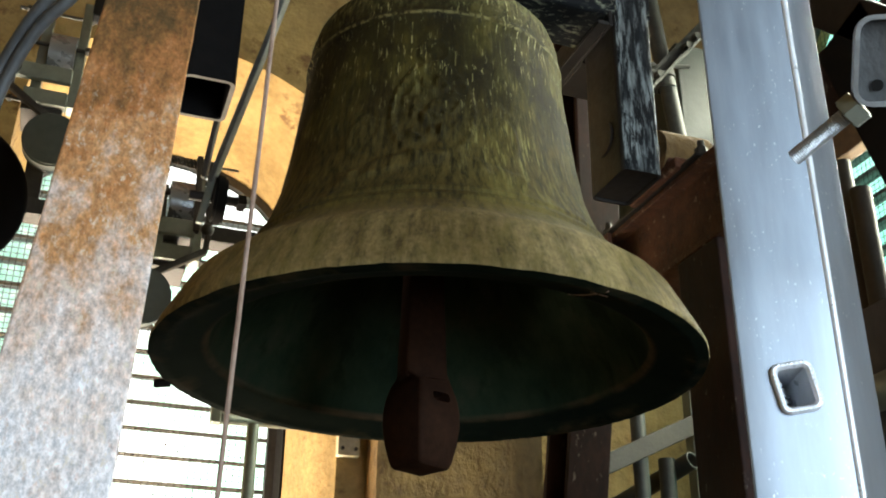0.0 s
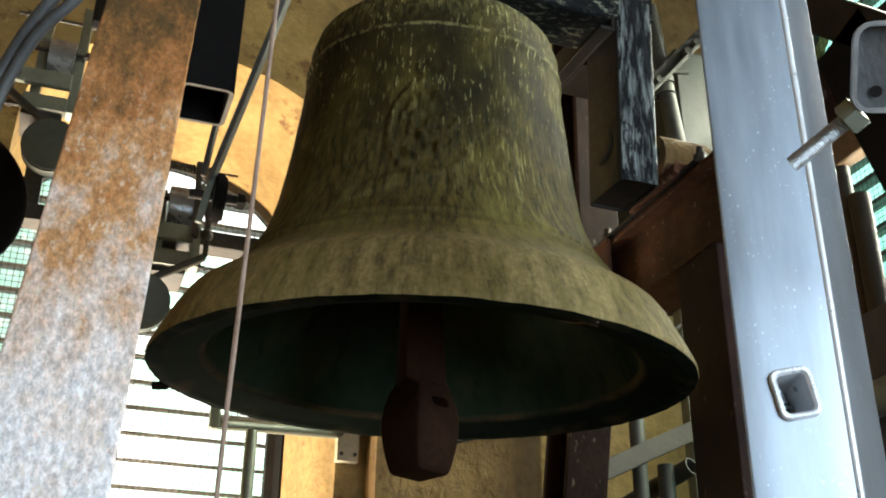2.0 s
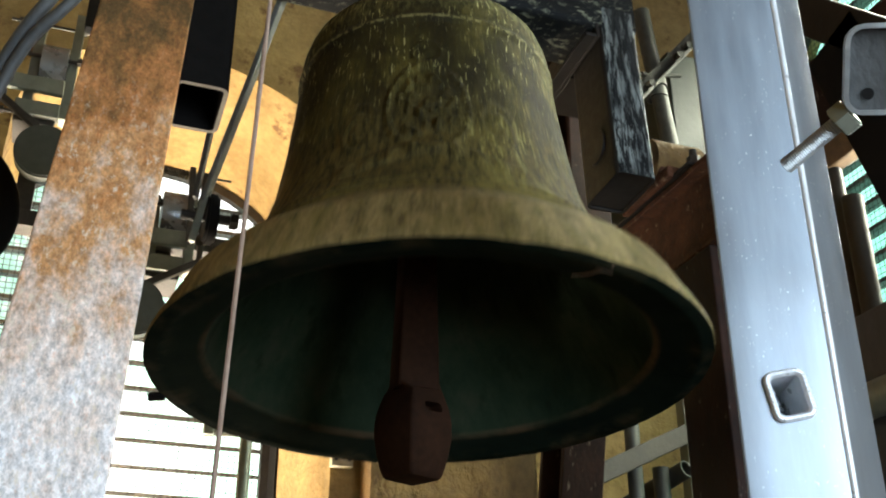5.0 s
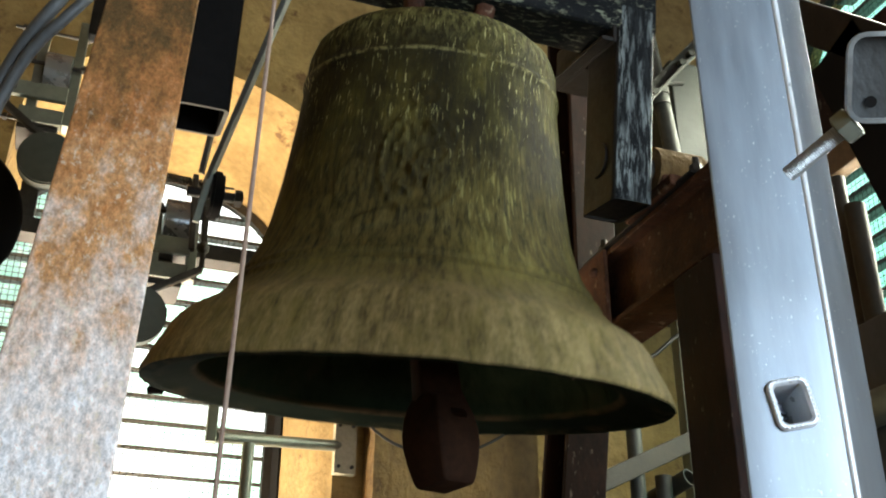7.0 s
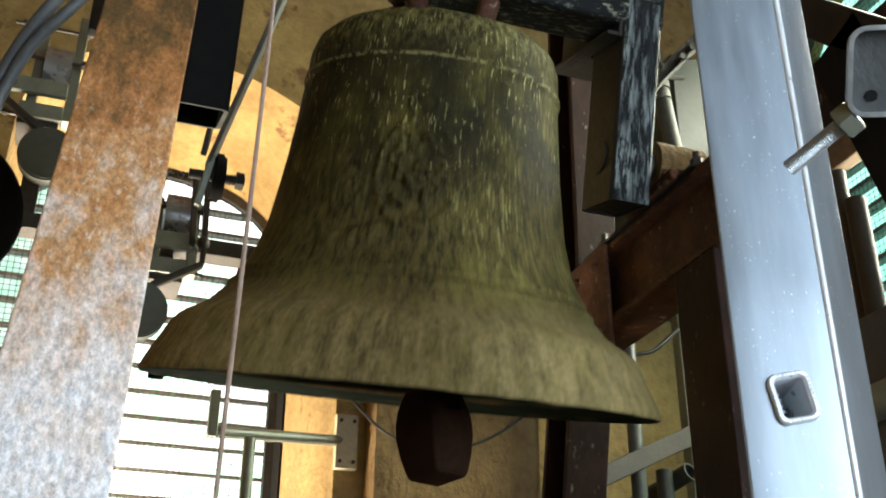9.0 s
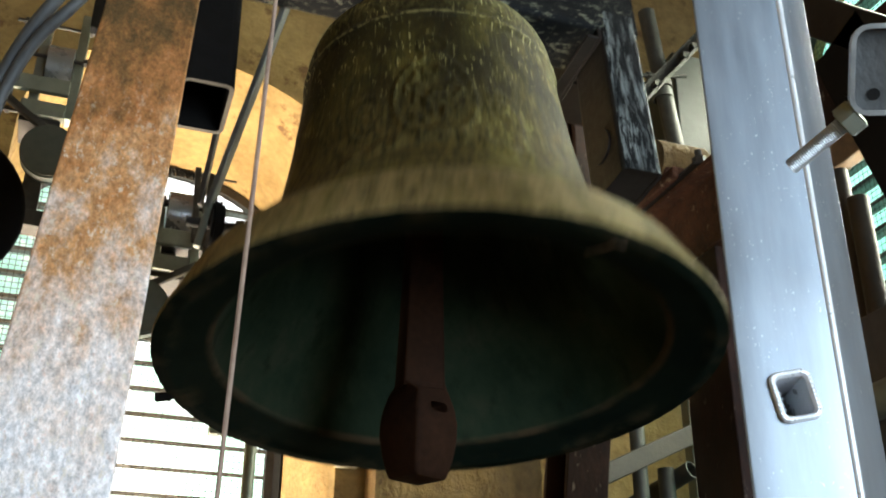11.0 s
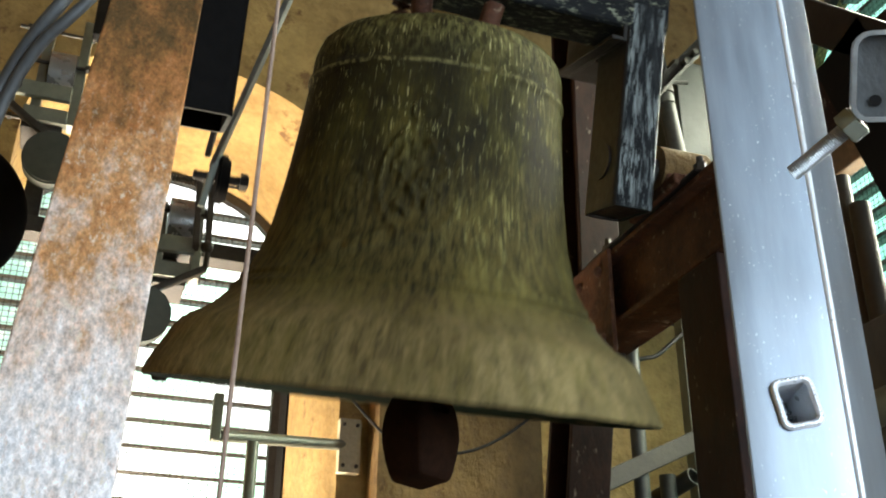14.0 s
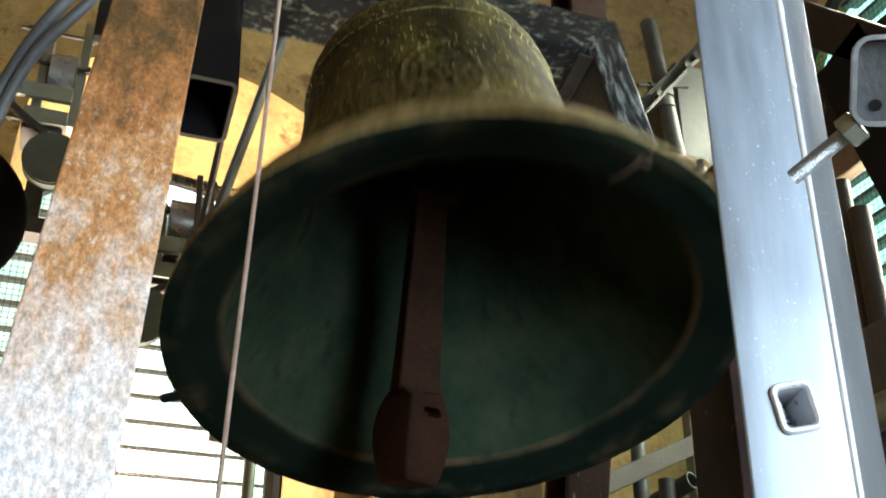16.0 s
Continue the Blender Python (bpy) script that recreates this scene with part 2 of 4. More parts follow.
BROWNTUBE = two_tone("dull_brown_steel", (0.020, 0.016, 0.011), (0.054, 0.043, 0.029), 12, 0.6, 0.1)
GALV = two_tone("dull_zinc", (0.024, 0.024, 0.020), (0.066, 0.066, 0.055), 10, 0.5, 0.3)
# near-black iron; on jamb strip, clapper hanger and hole disc it paints shade
DEEP_BLACK = two_tone("deep_black_iron", (0.006, 0.006, 0.006), (0.014, 0.0125, 0.012), 8, 0.9, 0)
DEEP_BLACK.node_tree.nodes["Principled BSDF"].inputs["Specular IOR Level"].default_value = 0.1
CREAM = two_tone("cream_paint", (0.42, 0.38, 0.25), (0.58, 0.53, 0.38), 12, 0.6, 0)
CORD = two_tone("rope_fibre", (0.22, 0.13, 0.09), (0.47, 0.34, 0.27), 60, 0.9, 0, (1, 1, 0.3))
CABLE = two_tone("grey_cable_sheath", (0.030, 0.032, 0.034), (0.075, 0.076, 0.077), 24, 0.55, 0, (1, 1, 0.4))
SLAT = two_tone("weathered_slat", (0.10, 0.10, 0.085), (0.22, 0.21, 0.18), 15, 0.7, 0)
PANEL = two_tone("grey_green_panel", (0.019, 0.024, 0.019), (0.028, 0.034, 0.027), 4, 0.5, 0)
WOOD = two_tone("old_timber", (0.10, 0.05, 0.022), (0.30, 0.16, 0.07), 6, 0.8, 0, (6, 1, 1))


def glow_material(name, strength, stops, leafy=None):
    m = bpy.data.materials.new(name)
    m.use_nodes = True
    nt = m.node_tree
    nt.nodes.clear()
    out, em = nt.nodes.new("ShaderNodeOutputMaterial"), nt.nodes.new("ShaderNodeEmission")
    nt.links.new(em.outputs[0], out.inputs[0])
    col = ramp(nt, noise_at(nt, 1.6, 3), stops)
    nt.links.new(col, em.inputs[0])
    if leafy is not None:
        c, sep, r = nt.nodes.new("ShaderNodeTexCoord"), nt.nodes.new("ShaderNodeSeparateXYZ"), nt.nodes.new("ShaderNodeMapRange")
        nt.links.new(c.outputs["Object"], sep.inputs[0])
        nt.links.new(sep.outputs["X"], r.inputs["Value"])
        r.inputs["From Min"].default_value, r.inputs["From Max"].default_value = leafy
        tree = ramp(nt, noise_at(nt, 5, 5), [(0.40, (0.16, 0.32, 0.23)), (0.52, (0.23, 0.36, 0.29)), (0.62, (0.42, 0.43, 0.37))])
        nt.links.new(mix(nt, r.outputs[0], tree, col), em.inputs[0])
    em.inputs[1].default_value = strength
    return m


GLOW = glow_material("bright_outdoors", 3.0, [(0.40, (0.62, 0.92, 0.74)), (0.52, (1.0, 1.0, 0.97)), (0.7, (0.93, 1.0, 1.0))], (-0.82, -0.55))
GREEN = glow_material("green_daylight", 1.5, [(0.35, (0.22, 0.85, 0.62)), (0.65, (0.45, 0.95, 0.80))])

# ---------------------------------------------------------------- mesh helpers


def part(name, bm, mat, parent=None, label="", smooth=False):
    me = bpy.data.meshes.new(name)
    bmesh.ops.recalc_face_normals(bm, faces=bm.faces)
    bm.to_mesh(me)
    bm.free()
    for mt in (mat if isinstance(mat, (list, tuple)) else (mat,)):
        me.materials.append(mt)
    if smooth:
        for p in me.polygons:
            p.use_smooth = True
        me.set_sharp_from_angle(angle=radians(40))
    ob = new(name, me)
    if parent is not None:
        ob.parent = parent
    if label:
        ob["label"] = label
    return ob


def empty(name, x=0, y=0, z=0):
    ob = new(name)
    ob.location = (x, y, z)
    ob.empty_display_size = 0.05
    return ob


def box(bm, x0, y0, z0, x1, y1, z1, bevel=0.004, m=None):
    r = bmesh.ops.create_cube(bm, size=1.0)
    vs = r["verts"]
    bmesh.ops.scale(bm, vec=(x1 - x0, y1 - y0, z1 - z0), verts=vs)
    bmesh.ops.translate(bm, vec=((x0 + x1) / 2, (y0 + y1) / 2, (z0 + z1) / 2), verts=vs)
    if bevel:
        es = list({e for v in vs for e in v.link_edges})
        r = bmesh.ops.bevel(bm, geom=es, offset=bevel, segments=2, affect="EDGES", profile=0.5)
        vs = list({v for f in r["faces"] for v in f.verts} | {v for v in vs if v.is_valid})
    if m is not None:
        bmesh.ops.transform(bm, matrix=m, verts=vs)
    return bm


def boxes(*specs, bevel=0.004):
    bm = bmesh.new()
    for s in specs:
        box(bm, *s, bevel=bevel)
    return bm


def along(p, q, up=(0, 0, 1)):
    """Pose at p whose z axis runs to q."""
    d = (Vector(q) - Vector(p)).normalized()
    u = Vector(up)
    x = u.cross(d)
    if x.length < 1e-4:
        x = Vector((1, 0, 0))
    x.normalize()
    y = d.cross(x)
    m = Matrix((x, y, d)).transposed().to_4x4()
    m.translation = p
    return m


def bar(bm, p, q, w, h, bevel=0.003, up=(0, 0, 1)):
    """Rectangular bar from p to q, w across (level), h in the direction of up."""
    n = (Vector(q) - Vector(p)).length
    return box(bm, -w / 2, -h / 2, 0, w / 2, h / 2, n, bevel, along(p, q, up))


def rod(bm, p, q, r, seg=20, r2=None, caps=True):
    n = (Vector(q) - Vector(p)).length
    v = bmesh.ops.create_cone(bm, cap_ends=caps, segments=seg, radius1=r, radius2=r if r2 is None else r2, depth=n)["verts"]
    bmesh.ops.translate(bm, vec=(0, 0, n / 2), verts=v)
    bmesh.ops.transform(bm, matrix=along(p, q), verts=v)
    return bm


def pipe(bm, p, q, r, wall=0.004, seg=24):
    """Hollow tube with open ends."""
    d = (Vector(q) - Vector(p)).length
    m = along(p, q)
    rings = []
    for rad, z in ((r, 0), (r, d), (r - wall, d), (r - wall, 0)):
        rings.append([bm.verts.new(m @ Vector((rad * math.cos(k * math.tau / seg), rad * math.sin(k * math.tau / seg), z))) for k in range(seg)])
    for i in range(4):
        a, b = rings[i], rings[(i + 1) % 4]
        for k in range(seg):
            bm.faces.new((a[k], a[(k + 1) % seg], b[(k + 1) % seg], b[k]))
    return bm


def sweep(bm, pts, r, seg=10, rounds=2):
    """Round cable through points, smoothed."""
    P = [Vector(p) for p in pts]
    for _ in range(rounds):
        Q = [P[0]]
        for a, b in zip(P, P[1:]):
            Q += [a * 0.75 + b * 0.25, a * 0.25 + b * 0.75]
        P = Q + [P[-1]]
    rings = []
    for i, p in enumerate(P):
        d = (P[min(i + 1, len(P) - 1)] - P[max(i - 1, 0)])
        m = along(p, p + d)
        rings.append([bm.verts.new(m @ Vector((r * math.cos(k * math.tau / seg), r * math.sin(k * math.tau / seg), 0))) for k in range(seg)])
    for a, b in zip(rings, rings[1:]):
        for k in range(seg):
            bm.faces.new((a[k], a[(k + 1) % seg], b[(k + 1) % seg], b[k]))
    bm.faces.new(rings[0])
    bm.faces.new(rings[-1])
    return bm


def hollow(bm, w, h, length, wall, corner, m):
    """Square tube along z from 0 to length with rounded corners and open ends."""
    def ring(w, h, c, z):
        out = []
        for cx, cy, a0 in ((w / 2 - c, h / 2 - c, 0), (-w / 2 + c, h / 2 - c, 90), (-w / 2 + c, -h / 2 + c, 180), (w / 2 - c, -h / 2 + c, 270)):
            for k in range(5):
                a = radians(a0 + k * 22.5)
                out.append(bm.verts.new(m @ Vector((cx + c * math.cos(a), cy + c * math.sin(a), z))))
        return out
    ci = max(corner - wall, 0.001)
    rings = [ring(w, h, corner, 0), ring(w, h, corner, length), ring(w - 2 * wall, h - 2 * wall, ci, length), ring(w - 2 * wall, h - 2 * wall, ci, 0)]
    n = len(rings[0])
    for i in range(4):
        a, b = rings[i], rings[(i + 1) % 4]
        for k in range(n):
            bm.faces.new((a[k], a[(k + 1) % n], b[(k + 1) % n], b[k]))
    return bm


def hexnut(bm, p, q, r):
    return rod(bm, p, q, r, 6)


def cut(ob, bm):
    """Cut the solid bm out of the mesh of ob."""
    me = bpy.data.meshes.new("opening")
    bmesh.ops.recalc_face_normals(bm, faces=bm.faces)
    bm.to_mesh(me)
    bm.free()
    tool = new("opening", me)
    bpy.context.view_layer.update()
    tool.matrix_world = ob.matrix_world.copy()
    mod = ob.modifiers.new("openings", "BOOLEAN")
    mod.operation, mod.object, mod.solver = "DIFFERENCE", tool, "EXACT"
    baked = bpy.data.meshes.new_from_object(ob.evaluated_get(bpy.context.evaluated_depsgraph_get()))
    ob.modifiers.clear()
    ob.data = baked
    bpy.data.objects.remove(tool)


# ---------------------------------------------------------------- the tower room
WX0, WX1, WY0, WY1, TOP = -1.9, 1.55, -2.7, 1.1, 4.6
THICK = 0.6


def arch_wall(bm, half, spring, rise, sill, u0, u1, top, thick, m, flare=0.0, segs=28, depth_segs=5, lift=0.0, power=1.0, splay=None):
    """Wall in the plane u, z (u along, thickness along +v) with one arched opening round u = 0."""
    def outline(k):
        hw, rs = half + flare * k, rise + lift * k
        more = 0.0 if splay is None else splay * k ** 4 - flare * k
        pts = [(hw + more, sill), (hw + more, (sill + spring) / 2), (hw + more, spring)]
        pts += [((hw + more * max(math.cos(math.pi * i / segs), 0) ** 3) * math.cos(math.pi * i / segs), spring + rs * math.sin(math.pi * i / segs) ** (1 + (power - 1) * k)) for i in range(1, segs)]
        return pts + [(-hw, spring), (-hw, (sill + spring) / 2), (-hw, sill)]

    def rim():
        pts = [(u1, sill), (u1, (sill + spring) / 2), (u1, spring)]
        for i in range(1, segs):
            a = math.pi * i / segs
            if i < segs * 0.25:
                pts.append((u1, spring + (top - spring) * i / (segs * 0.25)))
            elif i > segs * 0.75:
                pts.append((u0, spring + (top - spring) * (segs - i) / (segs * 0.25)))
            else:
                pts.append((u1 + (u0 - u1) * (i - segs * 0.25) / (segs * 0.5), top))
        return pts + [(u0, spring), (u0, (sill + spring) / 2), (u0, sill)]
    put = lambda pts, v: [bm.verts.new(m @ Vector((u, v, z))) for u, z in pts]
    strips = [put(rim(), 0)] + [put(outline(1 - i / depth_segs), thick * i / depth_segs) for i in range(depth_segs + 1)] + [put(rim(), thick)]
    for a, b in zip(strips, strips[1:] + strips[:1]):
        for k in range(len(a) - 1):
            bm.faces.new((a[k], a[k + 1], b[k + 1], b[k]))
    # the breast below the sill
    for v in (0, thick):
        q = [bm.verts.new(m @ Vector(c)) for c in ((u0, v, 0), (u1, v, 0), (u1, v, sill), (u0, v, sill))]
        bm.faces.new(q)
    h0, h1 = half + flare, half
    h2 = h0 if splay is None else half + splay
    bm.faces.new([bm.verts.new(m @ Vector(c)) for c in ((-h0, 0, sill), (h2, 0, sill), (h1, thick, sill), (-h1, thick, sill))])
    return bm


WIN_C = -0.40
wall_north = tagged(part("wall_north", arch_wall(bmesh.new(), 0.47, 2.98, 0.33, 0.9, WX0 - THICK - WIN_C, WX1 + THICK - WIN_C, TOP, THICK,
                    pose(WIN_C, WY1, 0), -0.062, lift=0.07, power=0.6, splay=0.05, depth_segs=9), PLASTER, smooth=True), "rough yellow plastered tower wall with an arched louvre opening", "wall", kind="structure")
wall_east = tagged(part("wall_east", arch_wall(bmesh.new(), 0.55, 3.35, 0.52, 1.9, -1.0, 3.6, TOP, 0.12,
                   pose(WX1, 0.35, 0, 0, 0, -90), 0.0), PLASTER, smooth=True), "plastered tower wall with an arched louvre opening", "wall", kind="structure")
wall_south = tagged(part("wall_south", arch_wall(bmesh.new(), 0.66, 2.4, 0.35, 1.15, -1.6, 3.2, TOP, THICK,
                    pose(0.65, WY0, 0, 0, 0, 180), 0.0), PLASTER, smooth=True), "plastered tower wall behind the bell frame", "wall", kind="structure")
wall_west = tagged(part("wall_west", boxes((WX0 - 0.4, WY0 - THICK, 0, WX0, WY1, TOP), bevel=0), PLASTER), "plain plastered tower wall", "wall", kind="structure")
floor = tagged(part("floor", boxes((WX0 - 0.4, WY0 - THICK, -0.15, WX1 + 0.4, WY1 + THICK, 0), bevel=0), WOOD), "bare boarded belfry floor", "floor", kind="structure")
ceiling = tagged(part("ceiling", boxes((WX0 - 0.4, WY0 - THICK, TOP, WX1 + 0.4, WY1 + THICK, TOP + 0.15), bevel=0), WOOD), "dark boarded belfry ceiling", "ceiling", kind="structure")
backdrop = tagged(part("backdrop", boxes((-4.5, 4.6, 0.5, 3.5, 4.65, 7.5), bevel=0), GLOW), "overexposed daylight outside the tower", "backdrop", kind="structure")
# the second is a glowing green sheet added close behind the side window
backdrop_2 = tagged(part("backdrop_2", boxes((WX1 + 0.34, -0.6, 1.6, WX1 + 0.36, 1.9, 4.2), bevel=0), GREEN), "glowing green sheet behind the side window, standing in for tinted daylight", "backdrop", kind="structure")
ground = tagged(part("ground", boxes((-600, -600, -14.2, 600, 600, -14.0), bevel=0), two_tone("grass", (0.04, 0.07, 0.02), (0.08, 0.11, 0.04), 0.3, 0.9)), "grass far below the tower", "ground", kind="structure")


def louvre_window(name, m, half, spring, rise, sill, step, label):
    """Arched opening filled with slats, a wire mesh before them and a flat frame. Local x along, y outwards."""
    win = tagged(empty(name), label, "window", kind="structure")
    win.matrix_world = m
    k = 0
    z = sill + 0.03
    while z < spring + rise - 0.03:
        f = 1.0 if z < spring else math.sqrt(max(1 - ((z - spring) / rise) ** 2, 0.02))
        w = half * f - 0.004
        bm = bmesh.new()
        box(bm, -w, -0.035, -0.006, w, 0.035, 0.006, 0.0015, pose(0, 0.09, z, 13))
        part("slat", bm, SLAT, win)
        z += step
        k += 1
    wires = bmesh.new()
    pitch = 0.019
    x = -half + 0.01
    while x < half:
        top = spring + rise * math.sqrt(max(1 - (x / half) ** 2, 0)) - 0.004
        rod(wires, (x, 0.012, sill), (x, 0.012, top), 0.0011, 4, caps=False)
        x += pitch
    z = sill + 0.01
    while z < spring + rise - 0.01:
        f = 1.0 if z < spring else math.sqrt(max(1 - ((z - spring) / rise) ** 2, 0.0))
        rod(wires, (-half * f, 0.0135, z), (half * f, 0.0135, z), 0.0011, 4, caps=False)
        z += pitch
    tagged(part("wire_mesh", wires, DARKIRON, win, "fine dark wire mesh"), kind="stuff")
    fr = bmesh.new()
    pts = [(half, sill), (half, spring)] + [(half * math.cos(math.pi * i / 24), spring + rise * math.sin(math.pi * i / 24)) for i in range(1, 24)] + [(-half, spring), (-half, sill)]
    rows = []
    for off, y in ((0.0, 0.0), (-0.030, 0.0), (-0.030, 0.03), (0.0, 0.03)):
        rows.append([fr.verts.new((u * (1 + off / half), y, zz if zz <= spring else spring + (zz - spring) * (1 + off / rise))) for u, zz in pts])
    for a, b in zip(rows, rows[1:] + rows[:1]):
        for i in range(len(pts) - 1):
            fr.faces.new((a[i], a[i + 1], b[i + 1], b[i]))
    part("window_frame", fr, DARKIRON, win)
    return win


window_1 = louvre_window("window_1", pose(WIN_C, 1.66, 0), 0.468, 2.98, 0.33, 0.873, 0.0825, "arched louvre window with thin slats and wire mesh")
# dark strip added over the jamb, standing in for its shaded band
bm = bmesh.new()
box(bm, -0.003, -0.05, 0.905, 0.003, 0.085, 2.98, 0.001, pose(0.4655, -0.062, 0, 0, 0, 0))
part("jamb_dark_strip", bm, DEEP_BLACK, window_1, "dark strip along the jamb for the mesh return and its shade")
louvre_window("window_2", pose(WX1 + 0.03, 0.35, 0, 0, 0, -90), 0.55, 3.35, 0.52, 1.9, 0.085, "arched louvre window with green daylight behind wire mesh")

# ---------------------------------------------------------------- the bell
MOUTH = -0.505


def bell_profile():
    """Outer radius by height above the mouth."""
    return [(0.000, 0.4500), (0.006, 0.4510), (0.030, 0.4400), (0.060, 0.4240), (0.085, 0.4110), (0.098, 0.4010), (0.108, 0.3880), (0.118, 0.3700),
            (0.130, 0.3530), (0.145, 0.3380), (0.158, 0.3260), (0.162, 0.3265), (0.167, 0.3250), (0.171, 0.3180), (0.180, 0.3110), (0.184, 0.3115), (0.189, 0.3100), (0.193, 0.3050),
            (0.210, 0.2950), (0.240, 0.2820), (0.290, 0.2670), (0.350, 0.2570), (0.420, 0.2475), (0.480, 0.2400), (0.540, 0.2340), (0.549, 0.2370), (0.556, 0.2370), (0.565, 0.2325),
            (0.600, 0.2295), (0.628, 0.2205), (0.645, 0.2030), (0.655, 0.1780), (0.668, 0.1370), (0.690, 0.1000), (0.700, 0.0600), (0.700, 0.0)]


def smooth_profile(pts, n):
    zs, rs = [], []
    seg = [0.0]
    for (a, b), (c, d) in zip(pts, pts[1:]):
        seg.append(seg[-1] + math.hypot(c - a, d - b))
    for i in range(n + 1):
        s = seg[-1] * i / n
        j = max(k for k in range(len(seg)) if seg[k] <= s + 1e-9)
        j = min(j, len(pts) - 2)
        f = (s - seg[j]) / max(seg[j + 1] - seg[j], 1e-9)
        zs.append(pts[j][0] + f * (pts[j + 1][0] - pts[j][0]))
        rs.append(pts[j][1] + f * (pts[j + 1][1] - pts[j][1]))
    return list(zip(zs, rs))


def relief(a, z):
    """Cast relief on the face: a wreathed crest between scrolls, a rosette above and a ribbon below, in metres proud."""
    u, w = a * 0.25, z - 0.345
    r = 0.0
    d = math.hypot(u / 0.062, w / 0.092)
    if d < 1.12:
        n = noise.noise((u * 52 + 7, w * 46, 3.1)) + 0.6 * noise.noise((u * 110, w * 100 + 4, 9.0))
        edge = max(0.0, 1 - abs(d - 1.0) / 0.12)
        r += 0.008 * edge * (0.7 + 0.3 * math.sin(math.atan2(w, u) * 26))
        if d < 0.9:
            r += 0.013 * max(0.0, 0.15 + n) * min(1.0, (0.9 - d) * 5)
    for sg in (-1, 1):
        e = math.hypot((u - sg * 0.105) / 0.040, (w + 0.03) / 0.062)
        if e < 1.0:
            ring = abs(math.sin(e * 7.5 + sg * math.atan2(w + 0.03, u - sg * 0.105)))
            r += 0.0028 * ring * min(1.0, (1 - e) * 4)
    d2 = abs(w + 0.108 - 0.016 * math.cos(u * 24))
    if d2 < 0.017 and abs(u) < 0.13:
        r += 0.007 * (1 - (d2 / 0.017) ** 4) * (0.75 + 0.25 * math.sin(u * 210))
    d3 = math.hypot(u, w - 0.122)
    if d3 < 0.027:
        r += 0.004 * abs(math.cos(d3 * 105))
    return r


FACE = radians(-109)      # the side that carries the crest
bell = tagged(empty("bell", 0, 0, PZ), "large weathered bronze church bell swinging in its black steel yoke", "bell")


def bell_body():
    bm = bmesh.new()
    prof = smooth_profile(bell_profile(), 250)
    N = 400
    rows = []
    for z, r in prof:
        row = []
        for k in range(N):
            a = math.tau * k / N
            da = (a - FACE + math.pi) % math.tau - math.pi
            rr = r
            if z < 0.62 and abs(da) < 1.0:
                rr += 0.9 * relief(da, z)
            rr += 0.0012 * noise.noise((math.cos(a) * 9, math.sin(a) * 9, z * 14))
            dz = 0
            if z < 0.012:
                dz = 0.0015 * noise.noise((a * 9, 2.0, 0)) + 0.001 * noise.noise((a * 30, 7.0, 0))
            row.append(bm.verts.new((rr * math.cos(a), rr * math.sin(a), MOUTH + z + dz)))
        rows.append(row)
    inner = [(0.0, 0.4380), (-0.002, 0.4300), (0.005, 0.4130), (0.012, 0.3860), (0.018, 0.3660), (0.022, 0.3605), (0.028, 0.3580), (0.050, 0.3530), (0.080, 0.3400), (0.112, 0.3220), (0.150, 0.2970), (0.200, 0.2660), (0.260, 0.2420),
             (0.330, 0.2220), (0.420, 0.2070), (0.500, 0.1960), (0.560, 0.1880), (0.600, 0.1750), (0.622, 0.1400), (0.632, 0.0800), (0.634, 0.0)]
    irows = []
    for z, r in smooth_profile(inner, 150):
        irows.append([bm.verts.new((r * math.cos(math.tau * k / N) + 1e-7, r * math.sin(math.tau * k / N), MOUTH + z + (0.0015 * noise.noise((math.tau * k / N * 9, 2.0, 0)) if z < 0.004 else 0))) for k in range(N)])
    uv = bm.loops.layers.uv.new("along")
    arc = [0.0]
    for (z0, r0), (z1, r1) in zip(prof, prof[1:]):
        arc.append(arc[-1] + math.hypot(z1 - z0, r1 - r0))

    def skin(rs, idx):
        for i, (a, b) in enumerate(zip(rs, rs[1:])):
            for k in range(N):
                fc = bm.faces.new((a[k], a[(k + 1) % N], b[(k + 1) % N], b[k]))
                fc.material_index = idx
                k0 = (k - N // 4) % N
                for lp, (du, dv) in zip(fc.loops, ((0, 0), (1, 0), (1, 1), (0, 1))):
                    lp[uv].uv = ((k0 + du) / N * math.tau * 0.3, arc[i + dv] if idx == 0 else 0.0)
    skin(rows[:-1], 0)
    bm.faces.new(rows[-2]).material_index = 0
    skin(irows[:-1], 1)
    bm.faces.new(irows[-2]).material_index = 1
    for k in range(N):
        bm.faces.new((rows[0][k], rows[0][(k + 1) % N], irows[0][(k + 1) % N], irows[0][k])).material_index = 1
    for v in rows[-1] + irows[-1]:
        bm.verts.remove(v)
    return bm


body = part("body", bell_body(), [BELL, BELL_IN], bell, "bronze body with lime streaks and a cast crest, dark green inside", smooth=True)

# crown loops and bolts on the head
crown = bmesh.new()
for k in range(4):
    a = radians(45 + 90 * k)
    sweep(crown, [(0.09 * math.cos(a), 0.09 * math.sin(a), 0.185), (0.105 * math.cos(a), 0.105 * math.sin(a), 0.26), (0.05 * math.cos(a), 0.05 * math.sin(a), 0.31)], 0.02)
part("crown", crown, REDSTEEL, bell, "rust-red crown loops", smooth=True)

# yoke: cross tube over the head and two hanging arms
yoke = part("yoke", hollow(bmesh.new(), 0.14, 0.14, 0.875, 0.006, 0.014, Matrix.Translation((-0.46, -0.03, 0.31)) @ pose(0, 0, 0, 0, 90, 0)), PEEL_X, bell, "black box-section yoke with peeling white paint")
ARM_Y = -0.034
